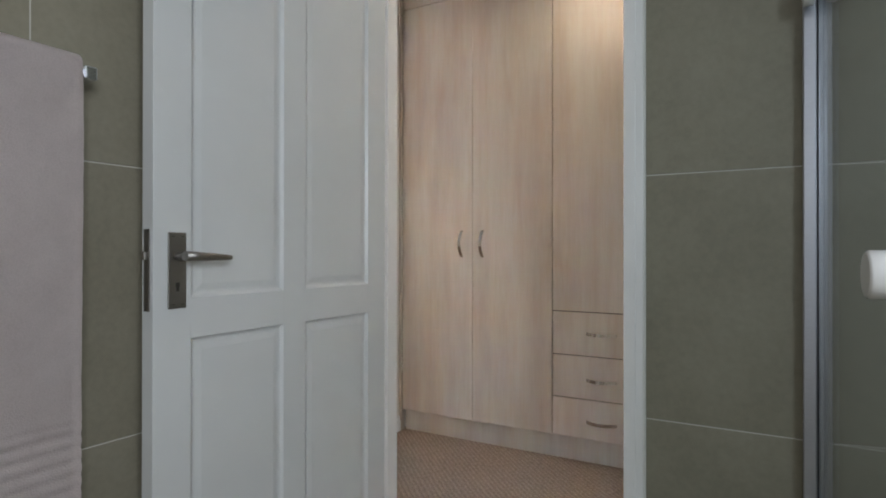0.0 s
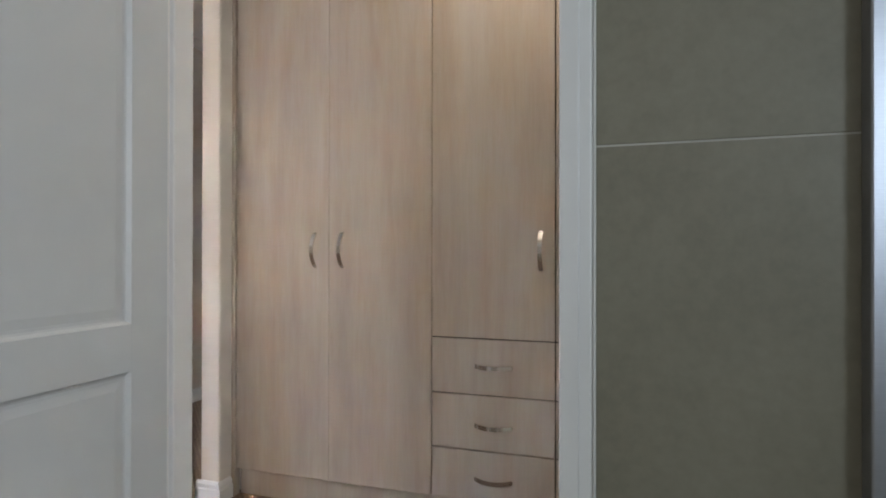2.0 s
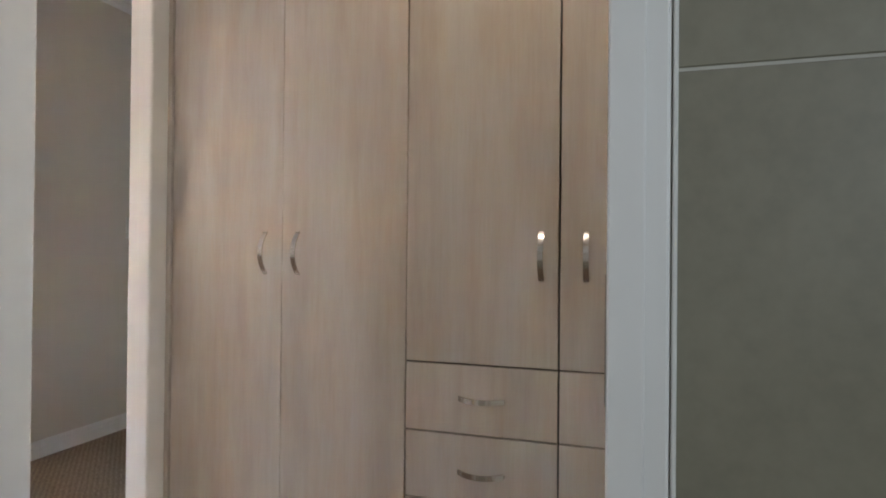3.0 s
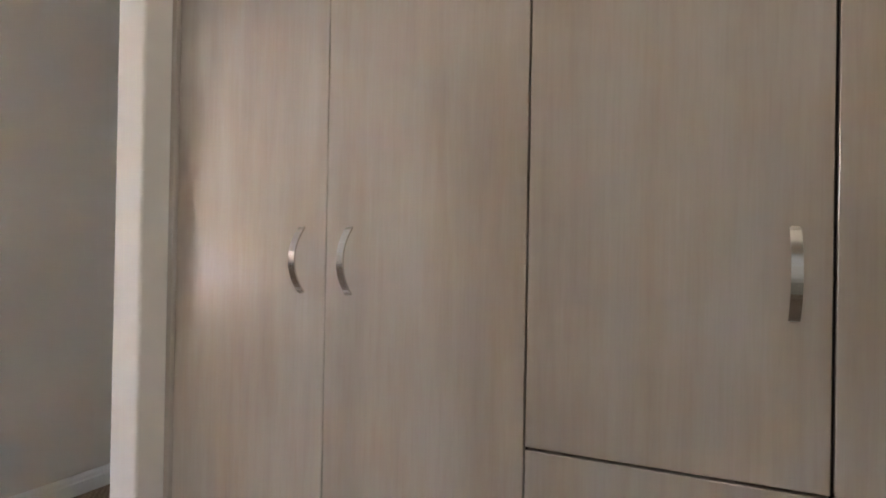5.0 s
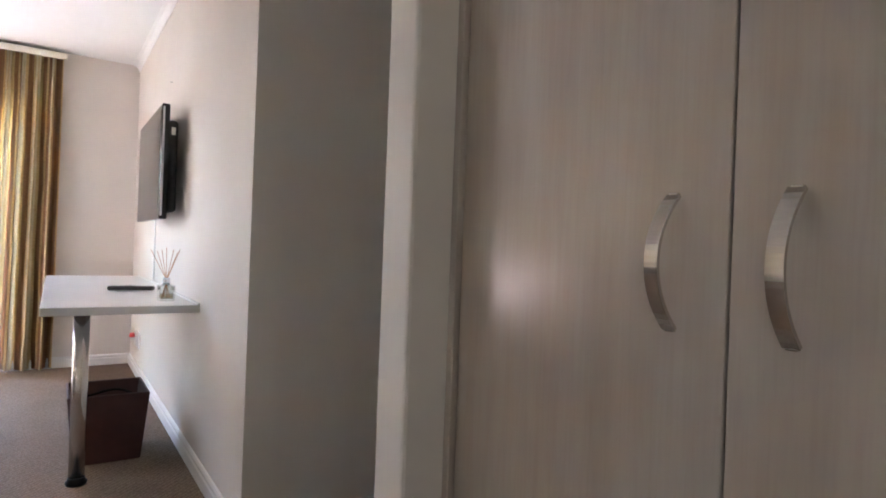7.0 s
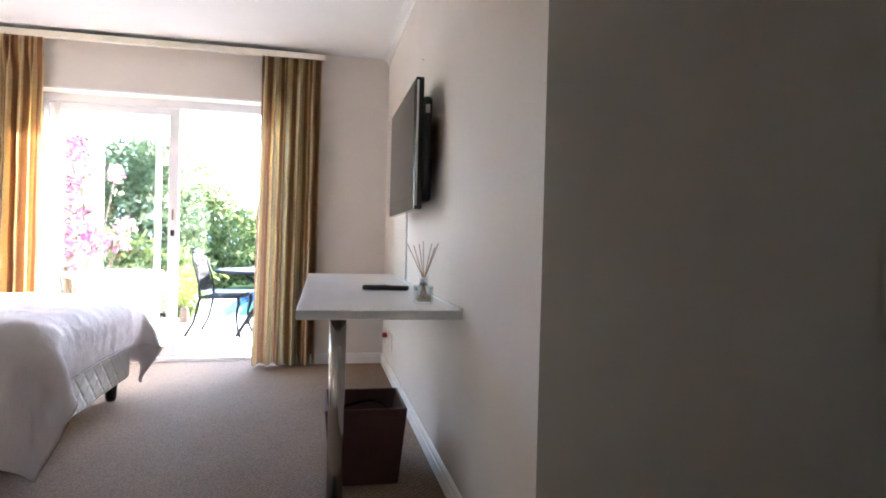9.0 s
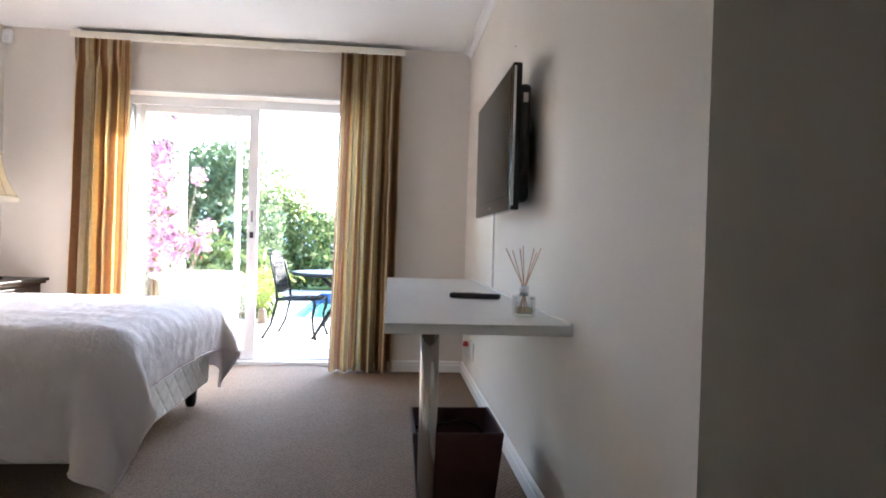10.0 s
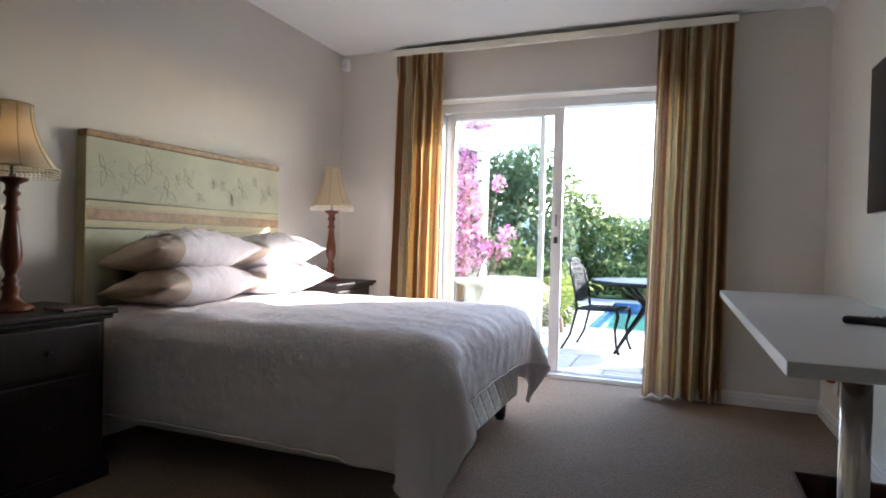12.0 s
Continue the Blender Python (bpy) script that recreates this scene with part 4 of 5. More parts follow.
pillow(-4.66, -0.59, 0.745, 7, 2, 1.0, "plump white pillow lying on the duvet")
pillow(-4.665, -0.61, 0.905, 12, -2, 2.3, "plump white pillow on top of another pillow")
pillow(-5.34, -0.59, 0.745, 7, -3, 3.1, "sunlit white pillow lying on the duvet", 0.80)
pillow(-5.32, -0.61, 0.90, 12, 3, 4.7, "sunlit white pillow on top of another pillow", 0.80)

hb = thing("headboard", (-4.97, HEADY, 0.0), "sage silk headboard with bronze bands and embroidered flowers", "headboard")
HX0, HX1, HF = -5.685, -4.262, HEADY + 0.065
part("panel", B((HX0, HX1, HEADY + 0.002, HF, 0.25, 1.464), bevel=0.006), HBFABRIC, hb)
part("top_band", B((HX0 - 0.002, HX1 + 0.002, HEADY + 0.001, HF + 0.004, 1.464, 1.498), bevel=0.007), HBBROWN, hb, "bronze silk top band")
part("side_band", B((HX1 - 0.001, HX1 + 0.003, HEADY + 0.001, HF + 0.003, 0.25, 1.463)), HBGOLD, hb, "pale gold silk side edge")
part("middle_band", B((HX0, HX1, HF - 0.004, HF + 0.003, 1.074, 1.128), bevel=0.002), HBBROWN, hb, "bronze silk middle band")
for z0, z1 in ((1.134, 1.158), (1.044, 1.068)):
    part("gold_stripe", B((HX0, HX1, HF - 0.004, HF + 0.0015, z0, z1), bevel=0.001), HBGOLD, hb, "pale gold silk stripe")
for z in (1.168, 1.034):
    part("cord", T([(HX0, HF + 0.001, z), (HX1, HF + 0.001, z)], 0.0035, 8), THREAD, hb, "dark green piping cord")
rnd = random.Random(7)
for k in range(15):
    fx = HX1 - 0.10 - k * 0.088 - rnd.uniform(-0.02, 0.02)
    fz = (1.345, 1.25, 1.30)[k % 3] + rnd.uniform(-0.035, 0.035)
    size = rnd.choice((0.04, 0.06, 0.10))
    n = rnd.choice((5, 6))
    bm = bmesh.new()
    for j in range(n):
        a = 2 * math.pi * j / n + rnd.uniform(-0.25, 0.25)
        ln = size * rnd.uniform(0.7, 1.1)
        pts = []
        for s in range(13):
            q = s / 6 if s < 7 else 2 - s / 6
            wdt = 0.17 * ln * math.sin(math.pi * q ** 0.8) * (1 if s < 7 else -1)
            rad = ln * q
            pts.append((fx + rad * math.cos(a) - wdt * math.sin(a), HF + 0.0012, fz + rad * math.sin(a) + wdt * math.cos(a)))
        add_tube(bm, pts, 0.0008, 4)
    part("flower", bm, THREAD, hb, "dark embroidered flower outline")


# ---------------------------------------------------------------- bedside tables and lamps
def nightstand(x0, x1, label):
    y0, y1, zt = HEADY + 0.02, -0.40, 0.70
    ob = thing("nightstand", ((x0 + x1) / 2, (y0 + y1) / 2, 0.0), label, "nightstand", "bedside tables")
    bm = bmesh.new()
    add_box(bm, x0, x1, y0, y1, zt - 0.022, zt, bevel=0.006)
    add_box(bm, x0 + 0.014, x1 - 0.014, y0, y1 - 0.014, zt - 0.040, zt - 0.022, bevel=0.005)
    part("top", bm, DARKWOOD, ob)
    part("carcass", B((x0 + 0.035, x1 - 0.035, y0 + 0.005, y1 - 0.04, 0.06, zt - 0.04), bevel=0.004), DARKWOOD, ob)
    bm = bmesh.new()
    add_box(bm, x0 + 0.015, x1 - 0.015, y0 + 0.005, y1 - 0.02, 0.0, 0.07, bevel=0.008)
    part("plinth", bm, DARKWOOD, ob)
    for z0, z1 in ((0.46, 0.645), (0.09, 0.445)):
        d = part("drawer" if z0 > 0.3 else "door", B((x0 + 0.06, x1 - 0.06, y1 - 0.041, y1 - 0.026, z0, z1), bevel=0.006), DARKWOOD, ob)
        cx = (x0 + x1) / 2
        part("knob", T([(cx, y1 - 0.027, (z0 + z1) / 2), (cx, y1 - 0.012, (z0 + z1) / 2), (cx, y1 - 0.006, (z0 + z1) / 2)], [0.006, 0.012, 0.008], 12), DARKWOOD, d)
    return ob


nightstand(-4.11, -3.54, "dark stained wooden nightstand with moulded top")
nightstand(-6.36, -5.79, "dark stained wooden nightstand near the curtain")


def table_lamp(cx, cy, label, tall):
    zt = 0.70
    ob = thing("table_lamp", (cx, cy, zt), label, "table lamp", "bedside lamps")
    prof = [(0.078, 0.0), (0.080, 0.012), (0.066, 0.022), (0.048, 0.03), (0.030, 0.05), (0.026, 0.075), (0.034, 0.09), (0.022, 0.105), (0.030, 0.12), (0.020, 0.135), (0.020, 0.15),
            (0.033, 0.18), (0.038, 0.215), (0.034, 0.26), (0.024, 0.33), (0.019, 0.385), (0.030, 0.395), (0.020, 0.41), (0.019, 0.44), (0.030, 0.455), (0.022, 0.47), (0.024, 0.49), (0.052, 0.505), (0.054, 0.515), (0.012, 0.52)]
    part("turned_column", L(prof, (cx, cy, zt), 28), REDWOOD, ob)
    part("socket", L([(0.012, 0.52), (0.012, 0.56), (0.017, 0.565), (0.017, 0.60)], (cx, cy, zt), 14), PEWTER, ob)
    bm = bmesh.new()
    seg, rows = 48, 16
    grid = []
    for j in range(rows + 1):
        v = j / rows
        r = 0.062 + 0.090 * (1 - v) ** 2.1
        z = zt + 0.552 + tall * v
        ring = []
        for k in range(seg):
            a = 2 * math.pi * k / seg
            rr = r * (1 - 0.018 * abs(math.cos(4 * a)) * (1 - v))
            ring.append(bm.verts.new((cx + rr * math.cos(a), cy + rr * math.sin(a), z)))
        grid.append(ring)
    for a, b in zip(grid, grid[1:]):
        for k in range(seg):
            bm.faces.new((a[k], a[(k + 1) % seg], b[(k + 1) % seg], b[k])).smooth = True
    bmesh.ops.solidify(bm, geom=bm.faces[:], thickness=0.0012)
    shade = part("shade", bm, SHADE, ob, "cream bell-shaped fabric shade", smooth=True)
    for z, r in ((zt + 0.552 + tall, 0.0625), (zt + 0.552, 0.1525)):
        bm = bmesh.new()
        add_tube(bm, [(cx + r * math.cos(2 * math.pi * k / 40), cy + r * math.sin(2 * math.pi * k / 40), z) for k in range(41)], 0.004, 6)
        part("trim_band", bm, HBGOLD, shade, "gold braid trim")
    bm = bmesh.new()
    for k in range(8):
        a = math.pi / 8 + 2 * math.pi * k / 8
        add_tube(bm, [(cx + (0.0632 + 0.0902 * (1 - v) ** 2.1) * math.cos(a), cy + (0.0632 + 0.0902 * (1 - v) ** 2.1) * math.sin(a), zt + 0.552 + tall * v) for v in (0, 0.15, 0.3, 0.5, 0.75, 1.0)], 0.0016, 5)
    part("seams", bm, HBGOLD, shade)
    bm = bmesh.new()
    for k in range(60):
        a = 2 * math.pi * k / 60
        x, y = cx + 0.153 * math.cos(a), cy + 0.153 * math.sin(a)
        for z in (0.541, 0.531, 0.521):
            bmesh.ops.create_icosphere(bm, subdivisions=1, radius=0.0048, matrix=Matrix.Translation((x, y, zt + z)))
    part("bead_fringe", bm, BEAD, shade, "hanging glass bead fringe")
    bm = bmesh.new()
    for a in (0.4, 2.5, 4.6):
        add_tube(bm, [(cx, cy, zt + 0.526 + tall), (cx + 0.0615 * math.cos(a), cy + 0.0615 * math.sin(a), zt + 0.545 + tall)], 0.0015, 5)
    add_tube(bm, [(cx, cy, zt + 0.60), (cx + 0.05, cy, zt + 0.66), (cx + 0.05, cy, zt + 0.74), (cx, cy, zt + 0.526 + tall)], 0.0015, 5)
    part("shade_carrier", bm, PEWTER, shade)
    return ob


table_lamp(-3.82, -0.63, "lit table lamp with turned mahogany column and beaded shade", 0.248)
table_lamp(-6.07, -0.63, "lit table lamp with turned mahogany column by the curtain", 0.274)
note = thing("notebook", (-3.95, -0.50, 0.70), "thin dark leather folder lying on the nightstand", "folder")
part("cover", B((-4.06, -3.90, -0.56, -0.44, 0.7005, 0.712), bevel=0.002), LEATHER, note)

# ---------------------------------------------------------------- desk side
desk = thing("wall_desk", (-4.98, 2.3, 0.0), "long white melamine desk shelf on a steel leg", "desk")
part("top", B((-6.15, -3.812, 1.987, TVY - 0.001, 0.735, 0.77), bevel=0.0025), MELAMINE, desk)
part("upstand", B((-6.15, -3.815, TVY - 0.012, TVY - 0.0005, 0.7702, 0.778), bevel=0.001), WHITEPLASTIC, desk)
for x in (-3.905,):
    leg = part("leg", T([(x, 2.14, 0.03), (x, 2.14, 0.735)], 0.031, 28), STEEL, desk, "brushed stainless tube leg")
    part("foot", L([(0.040, 0.0), (0.042, 0.012), (0.034, 0.022), (0.033, 0.032)], (x, 2.14, 0.0), 24), BLACKMATT, leg, "black adjustable foot")
    part("flange", L([(0.048, 0.0), (0.048, 0.006)], (x, 2.14, 0.7288), 24), STEEL, leg)

tv = thing("television", (-4.78, 2.545, 1.17), "black flat-screen television on a wall bracket", "television")
TX0, TX1 = -5.26, -4.31
part("cabinet", B((TX0 + 0.05, TX1 - 0.03, 2.515, 2.565, 1.21, 1.70), bevel=0.02, seg=3), BLACKMATT, tv)
part("bezel", B((TX0, TX1, 2.478, 2.517, 1.172, 1.776), bevel=0.007, seg=3), BLACK, tv)
part("screen", B((TX0 + 0.035, TX1 - 0.035, 2.4765, 2.479, 1.235, 1.742)), SCREEN, tv, "dark unlit screen")
part("logo_bar", B(((TX0 + TX1) / 2 - 0.028, (TX0 + TX1) / 2 + 0.028, 2.4772, 2.4782, 1.197, 1.206)), STEEL, tv)
part("side_strip", B((TX1 - 0.0015, TX1 + 0.0015, 2.482, 2.492, 1.19, 1.76)), CHROME, tv, "bright edge strip")
part("wall_bracket", B((-4.95, -4.62, 2.56, TVY, 1.30, 1.60), bevel=0.004), BLACKMATT, tv)
part("port_label", B((TX1 - 0.0302, TX1 - 0.0292, 2.53, 2.55, 1.62, 1.66)), WHITEPLASTIC, tv)
duct = thing("cable_trunking", (-5.32, TVY, 0.78), "slim white cable trunking below the television", "trunking")
part("duct", B((-5.328, -5.312, TVY - 0.010, TVY, 0.779, 1.25), bevel=0.002), WHITEPLASTIC, duct)
nail = thing("wall_nail", (-4.85, TVY, 2.02), "small dark nail stuck in plaster", "nail")
part("pin", T([(-4.85, TVY, 2.02), (-4.85, TVY - 0.012, 2.022)], 0.002, 6), PEWTER, nail)
for x, red in ((-6.20, True), (-6.02, False)):
    so = thing("wall_socket", (x, TVY, 0.28), "white wall socket with red plug" if red else "white wall socket above the skirting", "socket", "sockets under the desk")
    part("plate", B((x - 0.05, x + 0.05, TVY - 0.009, TVY, 0.215, 0.335), bevel=0.003), WHITEPLASTIC, so)
    if red:
        part("plug", L([(0.020, 0.0), (0.022, 0.01), (0.016, 0.035)], (x, TVY - 0.03, 0.28), 14), REDPLASTIC, so, "red plug")
    else:
        part("rocker", B((x + 0.01, x + 0.03, TVY - 0.013, TVY - 0.008, 0.26, 0.29), bevel=0.002), WHITEPLASTIC, so)

remote = thing("remote_control", (-4.67, 2.40, 0.77), "black television remote lying on the desk", "remote control")
bm = bmesh.new()
add_box(bm, -0.026, 0.026, -0.12, 0.12, 0.0005, 0.022, bevel=0.008, seg=3)
for v in bm.verts:
    v.co.z += 0.004 * max(v.co.y / 0.12, 0) ** 2 + (0.010 * math.cos(v.co.y / 0.12 * 1.4) if v.co.z > 0.008 else 0)
    v.co.x *= 1 - 0.18 * abs(v.co.y / 0.12)
bmesh.ops.transform(bm, matrix=pose(-4.67, 2.40, 0.7705, 0, 0, -24.5), verts=bm.verts)
body = part("body", bm, BLACKMATT, remote, smooth=True)
bm = bmesh.new()
for r in range(6):
    for c in range(3):
        add_box(bm, -0.016 + c * 0.012, -0.008 + c * 0.012, -0.075 + r * 0.022, -0.067 + r * 0.022, 0.024, 0.0315 - 0.002 * abs(r - 2.9), bevel=0.001)
bmesh.ops.transform(bm, matrix=pose(-4.67, 2.40, 0.7705, 0, 0, -24.5), verts=bm.verts)
part("buttons", bm, PEWTER, body)

dif = thing("reed_diffuser", (-4.042, 2.487, 0.77), "square glass reed diffuser with rattan sticks", "diffuser")
cx, cy = -4.042, 2.487
bm = bmesh.new()
add_box(bm, cx - 0.036, cx + 0.036, cy - 0.036, cy + 0.036, 0.7705, 0.847, bevel=0.006, seg=3)
add_box(bm, cx - 0.029, cx + 0.029, cy - 0.029, cy + 0.029, 0.781, 0.842, bevel=0.004)
jar = part("jar", bm, JARGLASS, dif)
part("oil", B((cx - 0.028, cx + 0.028, cy - 0.028, cy + 0.028, 0.782, 0.803), bevel=0.003), glass_material("scent_oil", (0.93, 0.86, 0.72), 0.1), jar)
part("collar", L([(0.017, 0.0), (0.017, 0.034), (0.013, 0.036)], (cx, cy, 0.847), 22), CHROME, dif, "chrome neck collar")
rnd = random.Random(3)
for k in range(7):
    a = 2 * math.pi * k / 7 + 0.4
    ln = rnd.uniform(0.045, 0.075)
    part("reed", T([(cx - 0.018 * math.cos(a), cy - 0.018 * math.sin(a), 0.786), (cx + 0.006 * math.cos(a), cy + 0.006 * math.sin(a), 0.882), (cx + ln * math.cos(a), cy + ln * math.sin(a), 1.012 + rnd.uniform(-0.01, 0.02))], 0.0017, 6), REED, dif)

wbin = thing("waste_bin", (-4.27, 2.29, 0.0), "square tapered brown leatherette bin with black liner", "bin")


def tapered(x0, x1, y0, y1, z0, z1, inset, wall):
    bm = bmesh.new()
    loops = []
    for dz, d in ((z0, inset), (z1, 0.0), (z1, wall), (z0 + 0.015, inset + wall)):
        loops.append([bm.verts.new((x, y, dz)) for x, y in ((x0 + d, y0 + d), (x1 - d, y0 + d), (x1 - d, y1 - d), (x0 + d, y1 - d))])
    for a, b in zip(loops, loops[1:]):
        for k in range(4):
            bm.faces.new((a[k], a[(k + 1) % 4], b[(k + 1) % 4], b[k]))
    bm.faces.new(loops[0])
    bm.faces.new(loops[-1])
    bmesh.ops.bevel(bm, geom=bm.edges[:], offset=0.003, segments=2, affect="EDGES")
    return bm


part("box", tapered(-4.44, -4.085, 2.10, 2.44, 0.002, 0.328, 0.03, 0.012), LEATHER, wbin)
bm = bmesh.new()
ring = []
for k in range(33):
    a = 2 * math.pi * k / 32
    rx, ry = 0.135, 0.142
    ring.append((-4.262 + rx * math.cos(a), 2.255 + ry * math.sin(a), 0.275 + 0.012 * math.sin(3 * a)))
add_tube(bm, ring, 0.006, 6)
add_lathe(bm, [(0.09, 0.03), (0.12, 0.235), (0.115, 0.235), (0.085, 0.04)], (-4.262, 2.255, 0.0), 28)
part("liner", bm, BLACK, wbin, "black plastic bin liner")

# ---------------------------------------------------------------- outdoors
GZ = -0.06
PALM = (-9.55, 0.42)
PX0, PX1, PY0, PY1 = -14.2, -10.2, 0.62, 4.4     # pool
bm = bmesh.new()
FAR = 400
for x0, x1, y0, y1 in ((-FAR, PX0, -FAR, FAR), (PX1, FAR, -FAR, FAR), (PX0, PX1, -FAR, PY0), (PX0, PX1, PY1, FAR)):
    v = [bm.verts.new(q) for q in ((x0, y0, GZ - 0.06), (x1, y0, GZ - 0.06), (x1, y1, GZ - 0.06), (x0, y1, GZ - 0.06))]
    bm.faces.new(v)
structure("ground", bm, LAWN, "green garden lawn reaching far behind the wall", "lawn")
patio = structure("pavement", B((-10.25, -6.93, -4.5, 5.0, GZ - 0.055, GZ - 0.008)), MORTAR, "pale concrete patio paving", "paving")
bm = bmesh.new()
for x0, x1, y0, y1, z0, z1 in ((PX0, PX1, PY0, PY1, -1.3, -1.25), (PX0 - 0.05, PX0, PY0, PY1, -1.3, -0.3), (PX1, PX1 + 0.05, PY0, PY1, -1.3, -0.3), (PX0, PX1, PY0 - 0.05, PY0, -1.3, -0.3), (PX0, PX1, PY1, PY1 + 0.05, -1.3, -0.3)):
    add_box(bm, x0, x1, y0, y1, z0, z1)
structure("pool_basin", bm, POOLTILE, "turquoise plastered swimming pool basin", "pool")
bm = bmesh.new()
for x0, x1, y0, y1 in ((PX0 - 0.05, PX0, PY0, PY1), (PX1, PX1 + 0.05, PY0, PY1), (PX0, PX1, PY0 - 0.05, PY0), (PX0, PX1, PY1, PY1 + 0.05)):
    add_box(bm, x0, x1, y0, y1, -0.3, GZ - 0.03)
structure("pool_waterline", bm, POOLEDGE, "dark blue waterline tiles round the pool", "tiles")
water = structure("water", B((PX0, PX1, PY0, PY1, -0.22, -0.2)), WATER, "clear turquoise pool water", "water")
water.visible_shadow = False
bm = bmesh.new()
for x0, x1, y0, y1 in ((PX0 - 0.45, PX0 + 0.02, PY0 - 0.9, PY1 + 0.4), (PX1 - 0.02, PX1 + 0.02, PY0, PY1), (PX0 + 0.02, PX1 + 0.05, PY0 - 0.9, PY0 + 0.02)):
    add_box(bm, x0, x1, y0, y1, GZ - 0.03, GZ - 0.004, bevel=0.008)
structure("pool_coping", bm, PAVER, "pale stone coping round the pool", "coping")
gw = structure("garden_wall", B((-18.3, -18.0, -14, 16, -0.2, 1.75), bevel=0.02), PLASTER, "white plastered garden boundary wall", "wall")


def leaves(name, clumps, count, size, material, parent, seed, label=""):
    """Many small folded leaves in uneven clumps; clumps rows of centre and radii."""
    rs = np.random.RandomState(seed)
    vol = np.array([c[3] * c[4] * c[5] for c in clumps])
    pick = rs.choice(len(clumps), count, p=vol / vol.sum())
    d = rs.normal(size=(count, 3))
    d /= np.linalg.norm(d, axis=1)[:, None]
    rad = rs.uniform(0.25, 1.0, count) ** 0.45
    cl = np.array(clumps)[pick]
    lump = 1 + 0.25 * np.sin(d[:, 0] * 5 + pick) * np.cos(d[:, 2] * 4 + pick * 1.7)
    c = cl[:, :3] + d * cl[:, 3:] * (rad * lump)[:, None]
    c[:, 2] = np.maximum(c[:, 2], GZ + 0.02)
    ax = rs.normal(size=(count, 3))
    ax /= np.linalg.norm(ax, axis=1)[:, None]
    nz = rs.normal(size=(count, 3)) + d * 0.8
    sd = np.cross(ax, nz)
    sd /= np.linalg.norm(sd, axis=1)[:, None] + 1e-9
    up = np.cross(sd, ax)
    s = size * rs.uniform(0.6, 1.3, count)[:, None]
    v = np.stack([c - ax * s, c + sd * s * 0.42 + up * s * 0.14, c + ax * s, c - sd * s * 0.42 + up * s * 0.14], 1).reshape(-1, 3)
    i = np.arange(count)[:, None] * 4
    f = np.concatenate([i + [0, 1, 2], i + [0, 2, 3]])
    me = bpy.data.meshes.new(name)
    me.from_pydata((v - np.array(parent.location)).tolist(), [], f.tolist())
    me.materials.append(material)
    ob = new(name, me)
    ob.parent = parent
    return tagged(ob, label, kind="stuff")


def woody(parent, base, tips, r):
    bm = bmesh.new()
    for t in tips:
        b, e = Vector(base), Vector(t)
        mid = (b + e) / 2 + Vector((0.12 * math.sin(e.x * 7), 0.12 * math.cos(e.y * 5), 0.1))
        add_tube(bm, [tuple(b), tuple(mid), tuple(e)], [r, r * 0.6, r * 0.2], 8)
    return part("trunk", bm, BARK, parent)


def shrub(name, at, clumps, count, size, material, seed, label, category, flowers=None):
    ob = thing(name, at, label, category)
    woody(ob, at, [c[:3] for c in clumps], 0.035)
    leaves("crown", clumps, count, size, material, ob, seed)
    if flowers:
        leaves("flowers", clumps, flowers[0], flowers[1], flowers[2], ob, seed + 50, flowers[3])
    return ob


rg = random.Random(11)
tall = [(-13.2 + rg.uniform(-0.6, 0.6), y, z, 0.6, 0.55, 0.5) for y in (-3.4, -2.7, -2.0, -1.4, -0.8) for z in (0.5, 1.2, 1.9, 2.35)]
tall += [(-13.0, -0.35, 0.6, 0.5, 0.5, 0.6), (-13.1, -0.3, 1.4, 0.45, 0.4, 0.5), (-13.3, -1.9, 3.15, 0.3, 0.35, 0.3)]
shrub("tree", (-13.2, -1.8, GZ), tall, 15000, 0.075, LEAF, 1, "dense leafy green tree behind the patio", "tree")
mid = [(-15.4, 0.15, 0.9, 0.7, 0.6, 0.9), (-15.6, 0.5, 1.35, 0.45, 0.45, 0.4), (-15.9, 0.9, 0.8, 0.6, 0.6, 0.8), (-15.6, -0.15, 1.85, 0.42, 0.4, 0.42), (-15.4, -0.55, 2.35, 0.35, 0.3, 0.4), (-15.3, -0.5, 1.2, 0.6, 0.6, 1.0)]
shrub("tree", (-15.5, 0.1, GZ), mid, 6500, 0.07, LEAF2, 2, "airy yellow-green tree with slender leaves", "tree")
right = [(-16.4, 1.6, 1.25, 0.7, 0.75, 0.42), (-16.6, 2.6, 1.35, 0.7, 0.8, 0.45), (-16.2, 1.2, 0.8, 0.5, 0.4, 0.5), (-16.6, 3.6, 1.2, 0.7, 0.8, 0.5)]
shrub("tree", (-16.5, 2.2, GZ), right, 6500, 0.075, LEAF, 3, "spreading grey-green tree by the garden wall", "tree")
low = [(-15.0, y, 0.28 + 0.12 * math.sin(y * 3), 0.5, 0.45, 0.42) for y in (-0.2, 0.5, 1.1, 1.8, 2.5, 3.2)]
shrub("shrub", (-15.0, 1.3, GZ), low, 5200, 0.085, LEAF2, 4, "low broad-leaved shrub beside the pool", "shrub", (50, 0.05, ORANGE, "orange flowers"))
front_bed = [(-10.4, -0.25, 0.25, 0.45, 0.45, 0.5), (-10.6, 0.15, 0.35, 0.4, 0.32, 0.5), (-10.7, -0.7, 0.45, 0.5, 0.5, 0.6), (-10.2, 0.2, 0.1, 0.3, 0.28, 0.3)]
shrub("shrub", (-10.5, -0.2, GZ), front_bed, 4200, 0.075, LEAF2, 5, "bright green shrub with orange flowers by the patio", "shrub", (90, 0.045, ORANGE, "orange flowers"))
